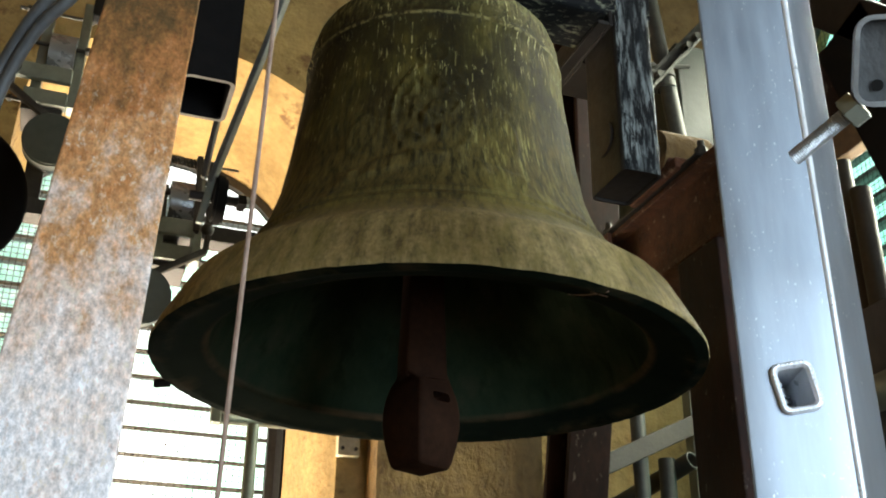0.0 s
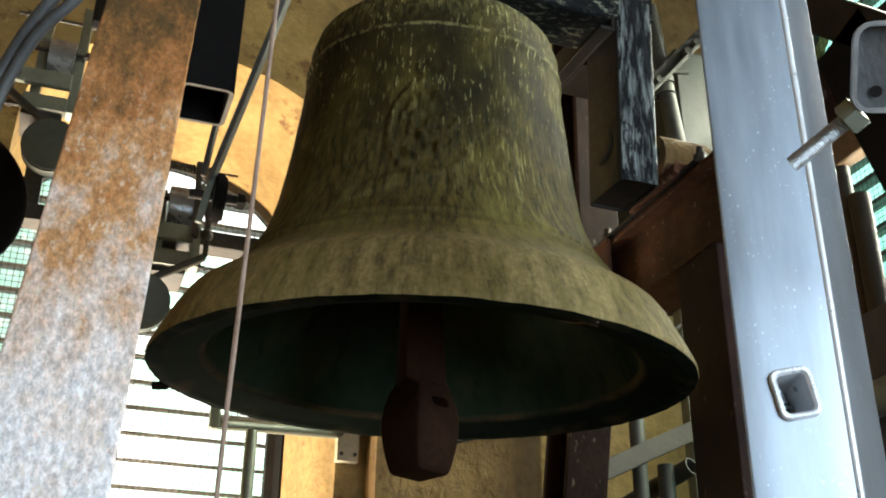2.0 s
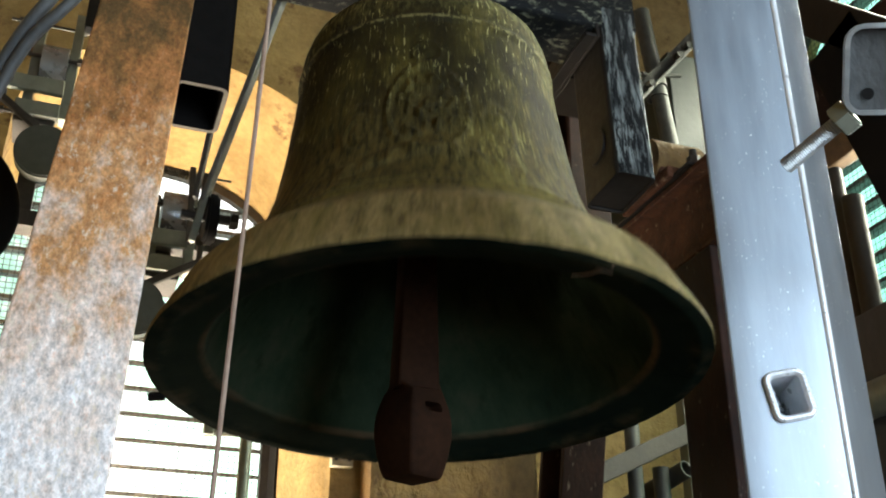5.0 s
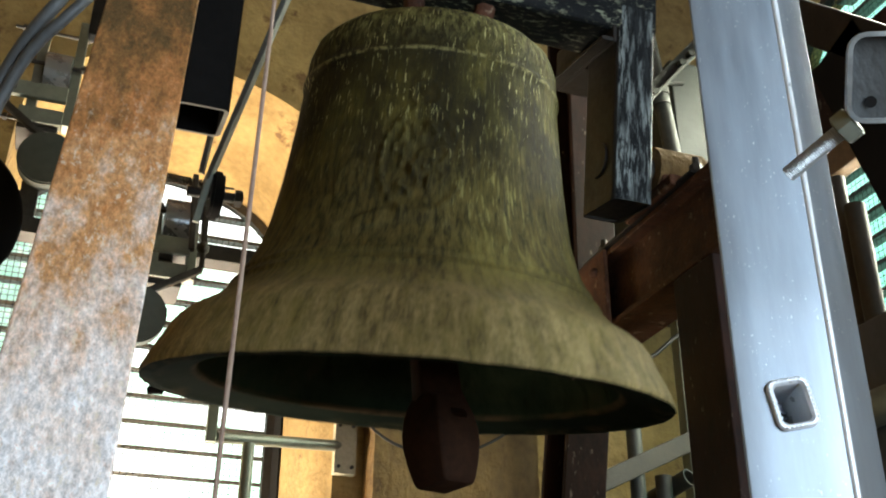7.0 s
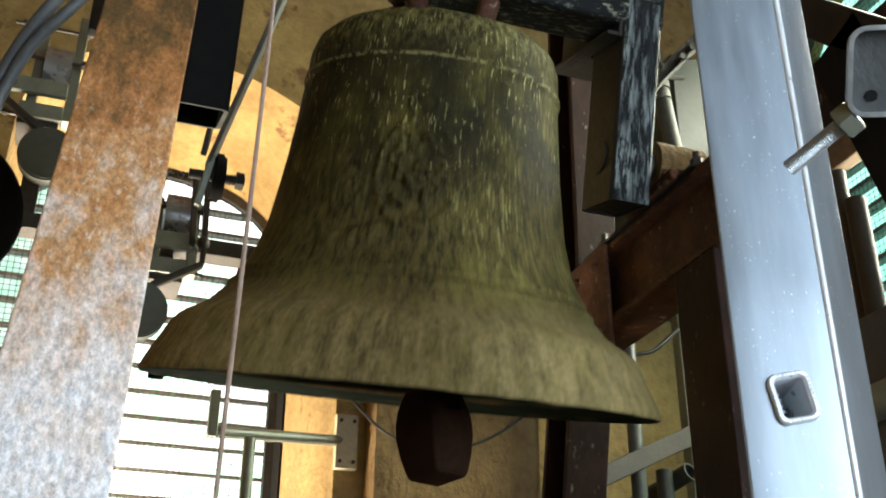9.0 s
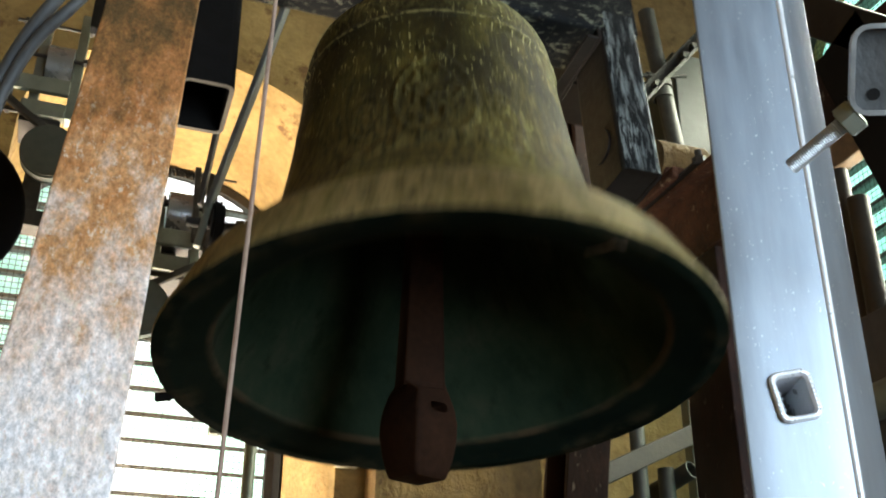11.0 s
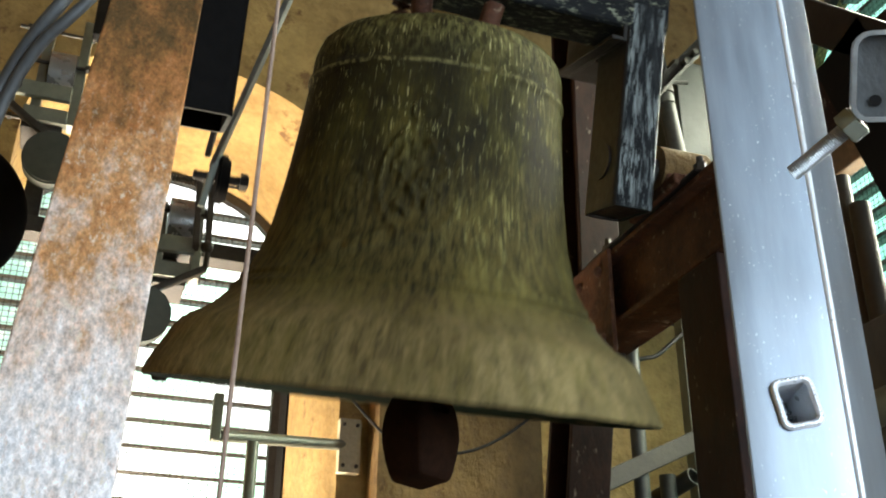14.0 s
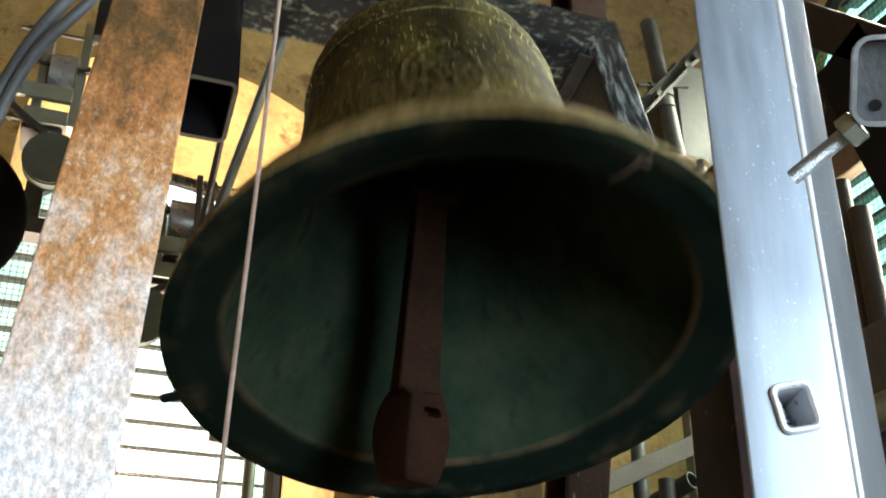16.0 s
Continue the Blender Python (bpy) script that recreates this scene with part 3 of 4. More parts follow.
bm = hollow(bmesh.new(), 0.090, 0.135, 0.38, 0.008, 0.016, pose(-0.4135, 0.0, -0.066))
bm.normal_update()
# cut rim faces take lighter iron, painting in the light they catch
for fc in bm.faces:
    fc.material_index = 1 if abs(fc.normal.z) > 0.8 else 0
arm = part("yoke_arm", bm, [DEEP_BLACK, DARKIRON], yoke, "open black box-section arm, its cut rim painted lighter as lit")
bm = hollow(bmesh.new(), 0.082, 0.135, 0.395, 0.006, 0.013, pose(0.374, ARM_Y, -0.105))
box(bm, 0.34, ARM_Y - 0.06, -0.101, 0.408, ARM_Y + 0.06, -0.096, 0)
bm.normal_update()
for fc in bm.faces:
    fc.material_index = 1 if fc.normal.y < -0.6 and fc.calc_center_median().y < ARM_Y - 0.05 else 0
arm = part("yoke_arm", bm, [BLACK, PEEL], yoke, "black box-section arm with paint peeling to white")
# welded knee channel round the top of the arm
bm = bmesh.new()
box(bm, 0.324, ARM_Y - 0.064, 0.212, 0.332, 0.16, 0.30, 0.002)
box(bm, 0.332, 0.036, 0.212, 0.415, 0.16, 0.220, 0.002)
box(bm, 0.300, ARM_Y - 0.064, 0.212, 0.324, 0.16, 0.220, 0.002)
part("knee_bracket", bm, BLACK, yoke)
for sgn in (-1, 1):
    bm = bmesh.new()
    a, b = sorted((0.41 if sgn > 0 else -0.459, sgn * 0.60))
    rod(bm, (a, 0, 0), (b, 0, 0), 0.026, 28)
    rod(bm, (-0.459 if sgn < 0 else 0.416, 0, 0), (sgn * 0.47 if sgn < 0 else 0.436, 0, 0), 0.05, 28)
    part("gudgeon", bm, DARKIRON, yoke, smooth=True)
# round cover and bolt on the inner face of the arm
bm = bmesh.new()
rod(bm, (0.334, ARM_Y, -0.01), (0.329, ARM_Y, -0.01), 0.035, 24)
part("bearing_cap", bm, BLACK, yoke, smooth=True)

# drive lever: two flat bars from the yoke down to a shackle behind the left arm
lever_end = (-0.358, 0.30, -0.075)
lever = empty("drive_lever")
lever.parent = bell
for top, end, w in (((-0.262, 0.02, 0.30), lever_end, 0.036), ((-0.352, 0.24, 0.16), (-0.372, 0.30, -0.06), 0.020)):
    bm = bmesh.new()
    bar(bm, top, end, 0.010, w, 0.002, up=(0.3, 1, 0.2))
    part("flat_bar", bm, LEVER if w > 0.03 else DARKIRON, lever)
bm = bmesh.new()
rod(bm, (-0.395, 0.30, -0.10), (-0.285, 0.30, -0.10), 0.010, 16)
hexnut(bm, (-0.302, 0.30, -0.10), (-0.287, 0.30, -0.10), 0.018)
part("pin", bm, BLACK, lever, smooth=True)
bm = bmesh.new()
rod(bm, (-0.350, 0.305, -0.10), (-0.326, 0.305, -0.10), 0.050, 32)
bmesh.ops.bevel(bm, geom=[e for e in bm.edges if len(e.link_faces) == 2 and e.calc_face_angle(0) > 1], offset=0.006, segments=2, affect="EDGES")
part("hub", bm, DEEP_BLACK, lever, "black round hub", smooth=True)
bm = bmesh.new()
bar(bm, (-0.372, 0.285, -0.165), (-0.352, 0.285, -0.045), 0.014, 0.012, 0.002, up=(0, 1, 0))
part("link_plate", bm, GREYSTEEL, lever)

# clapper: forked eye, flat shaft, faceted striking head with an eye hole
clapper = empty("clapper")
clapper.parent = bell


def loft(bm, rings):
    vs = [[bm.verts.new(p) for p in r] for r in rings]
    for a, b in zip(vs, vs[1:]):
        for k in range(len(a)):
            bm.faces.new((a[k], a[(k + 1) % len(a)], b[(k + 1) % len(a)], b[k]))
    bm.faces.new(vs[0])
    bm.faces.new(vs[-1])
    return bm


def octa(w, d, z, c=0.35, dx=0.0):
    w, d, out = w / 2, d / 2, []
    for cx, cy, a0 in ((1 - c, 1 - c, 0), (c - 1, 1 - c, 90), (c - 1, c - 1, 180), (1 - c, c - 1, 270)):
        for k in range(5):
            a = radians(a0 + 22.5 * k)
            out.append((dx + w * (cx + c * math.cos(a)), d * (cy + c * math.sin(a)), z))
    return out


def diamond(w, z, c=0.16):
    """Square ring with softened corners, one corner turned to the front."""
    m = pose(0, 0, 0, 0, 0, 26)
    return [tuple(m @ Vector(p)) for p in octa(w, w, z, c)]


part("shaft", loft(bmesh.new(), [octa(0.066, 0.045, -0.045, 0.3), octa(0.058, 0.042, -0.07, 0.2), octa(0.056, 0.042, -0.10, 0.16), octa(0.062, 0.046, -0.24, 0.16), octa(0.071, 0.056, -0.408, 0.18)]), CLAPPER, clapper, smooth=True)
head = part("striking_head", loft(bmesh.new(), [octa(0.072, 0.057, -0.400, 0.2), diamond(0.074, -0.418), diamond(0.086, -0.440), diamond(0.092, -0.462), diamond(0.092, -0.486), diamond(0.084, -0.516),
                                                diamond(0.074, -0.540), diamond(0.068, -0.549), diamond(0.062, -0.552)]), CLAPPER, clapper, smooth=True)
slot = pose(0, 0, 0, 0, 0, 26) @ Matrix.Translation((0.003, -0.045, -0.441)) @ pose(0, 0, 0, 0, -4, 0)
hole = bmesh.new()
box(hole, -0.019, -0.02, -0.008, 0.019, 0.032, 0.008, 0.006, slot)
cut(head, hole)
bm = bmesh.new()
sweep(bm, [(-0.035, 0, -0.050), (-0.01, 0, -0.055), (0.03, 0, -0.055), (0.055, 0, -0.035), (0.060, 0, -0.005)], 0.015)
rod(bm, (0, 0, -0.06), (0, 0, 0.0), 0.012, 10)
part("hook", bm, CLAPPER, clapper, smooth=True)

# hanger for the clapper inside the head, its deep shade put into the black
bm = bmesh.new()
rod(bm, (-0.014, 0, -0.125), (-0.014, 0, 0.13), 0.034, 16)
part("clapper_hanger", bm, DEEP_BLACK, bell, smooth=True)
# twisted wire over the lip and a small bolt
bm = bmesh.new()
sweep(bm, [(0.0866, -0.3474, -0.483), (0.0935, -0.375, -0.4945), (0.100, -0.401, -0.5015), (0.1065, -0.427, -0.5065)], 0.0011, 6)
sweep(bm, [(0.088, -0.411, -0.5035), (0.104, -0.408, -0.5045), (0.118, -0.402, -0.5035)], 0.0009, 6)
part("tie_wire", bm, CORD, bell, "pale wire twisted over the lip", smooth=True)
bm = bmesh.new()
rod(bm, (-0.395, 0.212, -0.505), (-0.418, 0.224, -0.505), 0.008, 8)
part("lip_bolt", bm, DEEP_BLACK, bell)

# ---------------------------------------------------------------- the steel bell frame


def i_beam(bm, p, q, w, h, tf, tw, up):
    """I section from p to q: flanges w wide, h apart in the direction of up."""
    m = along(p, q, up)
    n = (Vector(q) - Vector(p)).length
    for y in (-h / 2 + tf / 2, h / 2 - tf / 2):
        box(bm, -w / 2, y - tf / 2, 0, w / 2, y + tf / 2, n, 0.0025, m)
    box(bm, -tw / 2, -h / 2 + tf, 0, tw / 2, h / 2 - tf, n, 0, m)
    return bm


STAINED = two_tone("stained_plaster", (0.11, 0.062, 0.021), (0.29, 0.18, 0.070), 7, 0.9, 0, (1, 1, 0.7), (0.10, 0.05, 0.02), 13, 0.9, 0.012, 0.57)


def bearing(x0, x1):
    b = tagged(empty("bearing_block", (x0 + x1) / 2, 0, 0), "dusty cast plain bearing on the bell frame", "bearing", "bell bearings")
    w = abs(x1 - x0) / 2
    bm = bmesh.new()
    box(bm, -w, -0.09, 2.492, w, 0.09, 2.515, 0.004)
    box(bm, -w * 0.8, -0.045, 2.515, w * 0.8, 0.045, 2.545, 0.006)
    part("base", bm, REDSTEEL, b)
    bm = bmesh.new()
    pipe(bm, (-w * 0.85, 0, PZ), (w * 0.85, 0, PZ), 0.052, 0.024, 28)
    part("cap", bm, STAINED, b, "dust-covered round bearing cap", smooth=True)
    for y in (-0.072, 0.072):
        bm = bmesh.new()
        rod(bm, (0, y, 2.5), (0, y, 2.535), 0.008, 12)
        hexnut(bm, (0, y, 2.515), (0, y, 2.527), 0.014)
        part("bolt", bm, ZINC, b)
    return b


bearing(0.45, 0.575)
bearing(-0.58, -0.47)

frame_left = tagged(empty("bell_frame_side"), "rusty steel side frame with a leaning leg under the bell", "bell frame", "bell frame sides")
bm = bmesh.new()
i_beam(bm, (-0.6414, -1.245, 0.0), (-0.5153, -0.341, 2.49), 0.109, 0.12, 0.010, 0.008, (0, -1, 0.36))
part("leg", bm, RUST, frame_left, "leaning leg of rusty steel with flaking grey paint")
bm = bmesh.new()
i_beam(bm, (-0.525, -0.36, 2.40), (-0.525, 0.16, 2.40), 0.10, 0.18, 0.012, 0.008, (0, 0, 1))
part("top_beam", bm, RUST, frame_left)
bm = bmesh.new()
i_beam(bm, (-0.56, 0.22, 0.0), (-0.53, 0.10, 2.32), 0.09, 0.09, 0.009, 0.007, (0, -1, 0.1))
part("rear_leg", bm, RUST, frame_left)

frame_right = tagged(empty("bell_frame_side"), "dark red-brown riveted steel side frame", "bell frame", "bell frame sides")
bm = bmesh.new()
i_beam(bm, (0.525, -0.33, 2.405), (0.525, 0.46, 2.405), 0.11, 0.17, 0.012, 0.05, (0, 0, 1))
part("top_beam", bm, REDSTEEL, frame_right)
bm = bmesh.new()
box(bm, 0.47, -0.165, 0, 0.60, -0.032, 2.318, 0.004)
part("post", bm, REDDARK, frame_right, "dark red-brown post")
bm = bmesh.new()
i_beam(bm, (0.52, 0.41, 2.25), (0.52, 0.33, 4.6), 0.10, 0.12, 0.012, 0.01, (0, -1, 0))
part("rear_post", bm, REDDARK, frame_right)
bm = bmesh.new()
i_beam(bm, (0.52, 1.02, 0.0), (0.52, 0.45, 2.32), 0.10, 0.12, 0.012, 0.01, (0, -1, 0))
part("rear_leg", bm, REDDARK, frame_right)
bm = bmesh.new()
bar(bm, (0.50, 0.40, 3.36), (0.12, 0.55, 4.05), 0.05, 0.07, 0.003)
part("brace", bm, REDSTEEL, frame_right)
bm = bmesh.new()
box(bm, 0.458, 0.20, 2.26, 0.469, 0.46, 2.49, 0.003)
plate = part("gusset_plate", bm, REDSTEEL, frame_right)
for y, z in ((0.24, 2.30), (0.24, 2.45), (0.33, 2.30), (0.33, 2.45), (0.42, 2.30), (0.42, 2.45), (0.42, 2.375)):
    bm = bmesh.new()
    bmesh.ops.create_uvsphere(bm, u_segments=12, v_segments=6, radius=0.012, matrix=pose(0.457, y, z))
    part("rivet", bm, REDSTEEL, plate, smooth=True)
# thin angle lying on the beam with a nut
bm = bmesh.new()
box(bm, 0.462, -0.14, 2.492, 0.500, 0.30, 2.498, 0.001)
part("packing_strip", bm, BLACK, frame_right)
for y in (0.235, 0.10, -0.13):
    bm = bmesh.new()
    hexnut(bm, (0.482, y, 2.498), (0.482, y, 2.514), 0.013)
    rod(bm, (0.482, y, 2.49), (0.482, y, 2.53), 0.007, 10)
    part("bolt", bm, DARKIRON, frame_right)

# ---------------------------------------------------------------- ladder stile close to the camera
ladder = tagged(empty("ladder"), "upright aluminium ladder stile with a pressed square rung end", "ladder")


def prism(bm, plan, z0, z1, bevel):
    lo = [bm.verts.new((x, y, z0)) for x, y in plan]
    hi = [bm.verts.new((x, y, z1)) for x, y in plan]
    n = len(plan)
    bm.faces.new(lo)
    bm.faces.new(hi)
    es = []
    for k in range(n):
        bm.faces.new((lo[k], lo[(k + 1) % n], hi[(k + 1) % n], hi[k]))
    bm.edges.ensure_lookup_table()
    es = [e for e in bm.edges if abs(e.verts[0].co.z - e.verts[1].co.z) > 0.1]
    bmesh.ops.bevel(bm, geom=es, offset=bevel, segments=4, affect="EDGES", profile=0.5)
    return bm


stile = part("stile", prism(bmesh.new(), [(-0.0467, -0.8974), (0.0317, -0.9261), (0.086, -0.899), (0.088, -0.876), (0.012, -0.858)], 0.0, 3.6, 0.0035), ALU, ladder, smooth=True)
# white rod stands in for the highlight along the stile's edge
bm = bmesh.new()
rod(bm, (0.0314, -0.9244, 0.0), (0.0314, -0.9244, 3.6), 0.0033, 20)
part("edge_highlight", bm, LIT_ALU, ladder, "white rod along the stile edge, painted as its highlight", smooth=True)
FACE_N = Vector((-0.346, -0.938, 0))
FACE_U = Vector((0.938, -0.346, 0))
RC = Vector((-0.0062, -0.9128, 1.761))


def rung(z):
    """Pressed rung end: a flared square rim on the face of the stile and the hollow rung behind it."""
    c = Vector((RC.x, RC.y, z))
    m = Matrix((FACE_U, Vector((0, 0, 1)), FACE_N)).transposed().to_4x4()
    m.translation = c
    m = m @ pose(0, 0, 0, 0, 0, 10)

    def ring(w, h, c, z):
        out = []
        for cx, cy, a0 in ((w / 2 - c, h / 2 - c, 0), (-w / 2 + c, h / 2 - c, 90), (-w / 2 + c, -h / 2 + c, 180), (w / 2 - c, -h / 2 + c, 270)):
            for k in range(6):
                a = radians(a0 + k * 18)
                out.append((cx + c * math.cos(a), cy + c * math.sin(a), z))
        return [tuple(m @ Vector(p)) for p in out]
    bm = bmesh.new()
    rs = [ring(0.0345, 0.042, 0.008, -0.001), ring(0.0345, 0.042, 0.008, 0.0022), ring(0.032, 0.0395, 0.007, 0.0036), ring(0.028, 0.0355, 0.006, 0.0036), ring(0.024, 0.0315, 0.004, 0.0015), ring(0.0235, 0.031, 0.004, 0.0008)]
    vs = [[bm.verts.new(p) for p in r] for r in rs]
    for a, b in zip(vs, vs[1:]):
        for k in range(len(a)):
            bm.faces.new((a[k], a[(k + 1) % len(a)], b[(k + 1) % len(a)], b[k]))
    for sx, sy, n in ((1, 0, 9), (-1, 0, 9), (0, 1, 7), (0, -1, 7)):
        for k in range(n):
            f = (k + 0.5) / n - 0.5
            p = (sx * 0.0155, f * 0.032, 0.0034) if sx else (f * 0.025, sy * 0.0192, 0.0034)
            bmesh.ops.create_icosphere(bm, subdivisions=1, radius=0.0012, matrix=m @ Matrix.Translation(p))
    rim = part("rung_rim", bm, LIT_ALU, ladder, "rounded bright rim pressed round the rung end", smooth=True)
    bm = bmesh.new()
    hw, hh = 0.0118, 0.0156
    q = [(-hw, -hh), (hw, -hh), (hw, hh), (-hw, hh)]
    f = [bm.verts.new(m @ Vector((x, y, 0.0009))) for x, y in q]
    b = [bm.verts.new(m @ Vector((x * 0.98, y * 0.98, -0.055))) for x, y in q]
    for k in range(4):
        bm.faces.new((f[k], f[(k + 1) % 4], b[(k + 1) % 4], b[k]))
    bm.faces.new(b)
    # pale socket paints in light that does not reach the hollow
    part("rung_socket", bm, LIT_ALU, rim, "hollow inside of the rung")
    for i in range(5):
        bm = bmesh.new()
        y = -0.0135 + i * 0.0045
        box(bm, -0.0116, y, -0.05, -0.0082, y + 0.0022, -0.006, 0, m)
        box(bm, -0.0112, y, -0.0525, 0.0112, y + 0.0022, -0.047, 0, m)
        part("rib", bm, ALU, rim)


# cut the opening into the stile so that the socket is a true hollow
cutter = bmesh.new()
mm = Matrix((FACE_U, Vector((0, 0, 1)), FACE_N)).transposed().to_4x4()
for z in (RC.z, RC.z - 0.4):
    mm.translation = (RC.x, RC.y, z)
    box(cutter, -0.0128, -0.0165, -0.053, 0.0128, 0.0165, 0.02, 0, mm @ pose(0, 0, 0, 0, 0, 10))
cut(stile, cutter)
for z in (RC.z, RC.z - 0.4):
    rung(z)

# threaded rod with nut and bent bracket clamped beside the ladder
clamp = tagged(empty("threaded_clamp"), "zinc-plated threaded rod with hex nut and bent steel bracket", "clamp")
P0, P1 = Vector((-0.094, -1.053, 1.875)), Vector((-0.066, -1.112, 1.9015))
bm = bmesh.new()
axis = (P1 - P0).normalized()
m = along(P0, P1)
L = 0.057
turns, seg = int(L / 0.00165), 18
rings = []
for i in range(turns * 2 + 1):
    r = 0.0061 if i % 2 else 0.0054
    if i == 0:
        r = 0.0048
    rings.append([bm.verts.new(m @ Vector((r * math.cos(k * math.tau / seg), r * math.sin(k * math.tau / seg), L * i / (turns * 2)))) for k in range(seg)])
for a, b in zip(rings, rings[1:]):
    for k in range(seg):
        bm.faces.new((a[k], a[(k + 1) % seg], b[(k + 1) % seg], b[k]))
bm.faces.new(rings[0])
bm.faces.new(rings[-1])
part("threaded_rod", bm, ZINC, clamp, smooth=True)
N0 = P0 + axis * 0.0455
bm = bmesh.new()
hexnut(bm, N0, N0 + axis * 0.0105, 0.0125)
rod(bm, N0 - axis * 0.001, N0 + axis * 0.0115, 0.0098, 24)
part("nut", bm, GREYSTEEL, clamp)
bm = bmesh.new()
BC = Vector((-0.0625, -1.124, 1.918))
mb = Matrix.Translation(BC) @ (Vector((-0.50, -0.66, -0.55))).to_track_quat("Z", "Y").to_matrix().to_4x4() @ pose(0, 0, 0, 0, 0, -8)
hollow(bm, 0.048, 0.060, 0.012, 0.0032, 0.012, mb)
bracket = part("bracket", bm, ZINC, clamp, smooth=True)
bm = bmesh.new()
box(bm, -0.0208, -0.0268, 0.0, 0.0208, 0.0268, 0.003, 0, mb)
part("back_plate", bm, CABLE, bracket)
# dark disc on the plate paints the shade of a bolt hole
bm = bmesh.new()
rod(bm, mb @ Vector((-0.008, -0.016, 0.0025)), mb @ Vector((-0.008, -0.016, 0.0042)), 0.004, 16)
part("hole_shade_disc", bm, DEEP_BLACK, bracket)
bm = bmesh.new()
bar(bm, BC + Vector((0.012, 0.0, 0.0)), (0.26, -1.33, 1.92), 0.006, 0.02, 0.001)
bar(bm, (0.26, -1.33, 0.0715), (0.26, -1.33, 1.95), 0.03, 0.03, 0.002, up=(0, 1, 0))
part("clamp_strap", bm, ZINC, clamp)
clamp.matrix_world = Matrix.Translation(EYE) @ Matrix.Scale(1.05, 4) @ Matrix.Translation(-Vector(EYE))

# cord hanging before the bell
cord = bmesh.new()
sweep(cord, [(-0.36, -0.59, 4.6), (-0.388, -0.601, 2.60), (-0.394, -0.602, 2.265), (-0.408, -0.609, 1.702), (-0.415, -0.612, 1.2), (-0.42, -0.62, 0.0)], 0.0025, 8, 1)
tagged(part("cord", cord, CORD, smooth=True), "thin pale cord hanging in front of the bell", "rope")

# cable bundle at the left
bm = bmesh.new()
tagged(part("cable", sweep(bm, [(-0.70, -0.50, 1.0), (-0.672, -0.545, 2.02), (-0.664, -0.547, 2.109), (-0.650, -0.566, 2.150), (-0.632, -0.587, 2.183), (-0.600, -0.609, 2.215), (-0.50, -0.62, 2.40), (-0.45, -0.6, 4.6)], 0.0064), CABLE, smooth=True), "grey sheathed cable bundled past the frame", "cable", "cables")
bm = bmesh.new()
tagged(part("cable", sweep(bm, [(-0.72, -0.50, 1.0), (-0.685, -0.54, 2.02), (-0.671, -0.545, 2.125), (-0.655, -0.562, 2.170), (-0.640, -0.58, 2.198), (-0.62, -0.60, 2.225), (-0.54, -0.61, 2.40), (-0.48, -0.6, 4.6)], 0.0074), CABLE, smooth=True), "grey sheathed cable bundled past the frame", "cable", "cables")

# round counterweight of the neighbouring bell
cw = tagged(empty("counterweight"), "black round counterweight hanging beside the steel frame", "counterweight")
bm = bmesh.new()
prof = [(-0.045, 0.0), (-0.045, 0.085), (-0.040, 0.100), (-0.022, 0.109), (0.022, 0.109), (0.040, 0.100), (0.045, 0.085), (0.045, 0.0)]
N = 48
rows = [[bm.verts.new((max(r, 1e-4) * math.cos(math.tau * k / N), max(r, 1e-4) * math.sin(math.tau * k / N), z)) for k in range(N)] for z, r in smooth_profile(prof, 30)]
for a, b in zip(rows, rows[1:]):
    for k in range(N):
        bm.faces.new((a[k], a[(k + 1) % N], b[(k + 1) % N], b[k]))
bmesh.ops.transform(bm, matrix=Matrix.Translation((-0.758, -0.12, 2.192)) @ pose(0, 0, 0, 0, 0, 0) @ Vector((0.25, -1, -0.35)).to_track_quat("Z", "Y").to_matrix().to_4x4(), verts=bm.verts)
part("disc", bm, DEEP_BLACK, cw, smooth=True)
bm = bmesh.new()
bar(bm, (-0.775, -0.10, 2.25), (-0.80, 0.0, 4.6), 0.03, 0.03, 0.003, up=(0, 1, 0))
part("hanger", bm, DEEP_BLACK, cw)

# ---------------------------------------------------------------- striking hammers on a cross bar
bar_ob = bmesh.new()
box(bar_ob, -1.9, 0.70, 2.565, 0.9, 0.76, 2.605, 0.003)
tagged(part("cross_bar", bar_ob, DARKIRON), "dark steel cross bar carrying the striking hammers", "steel bar")


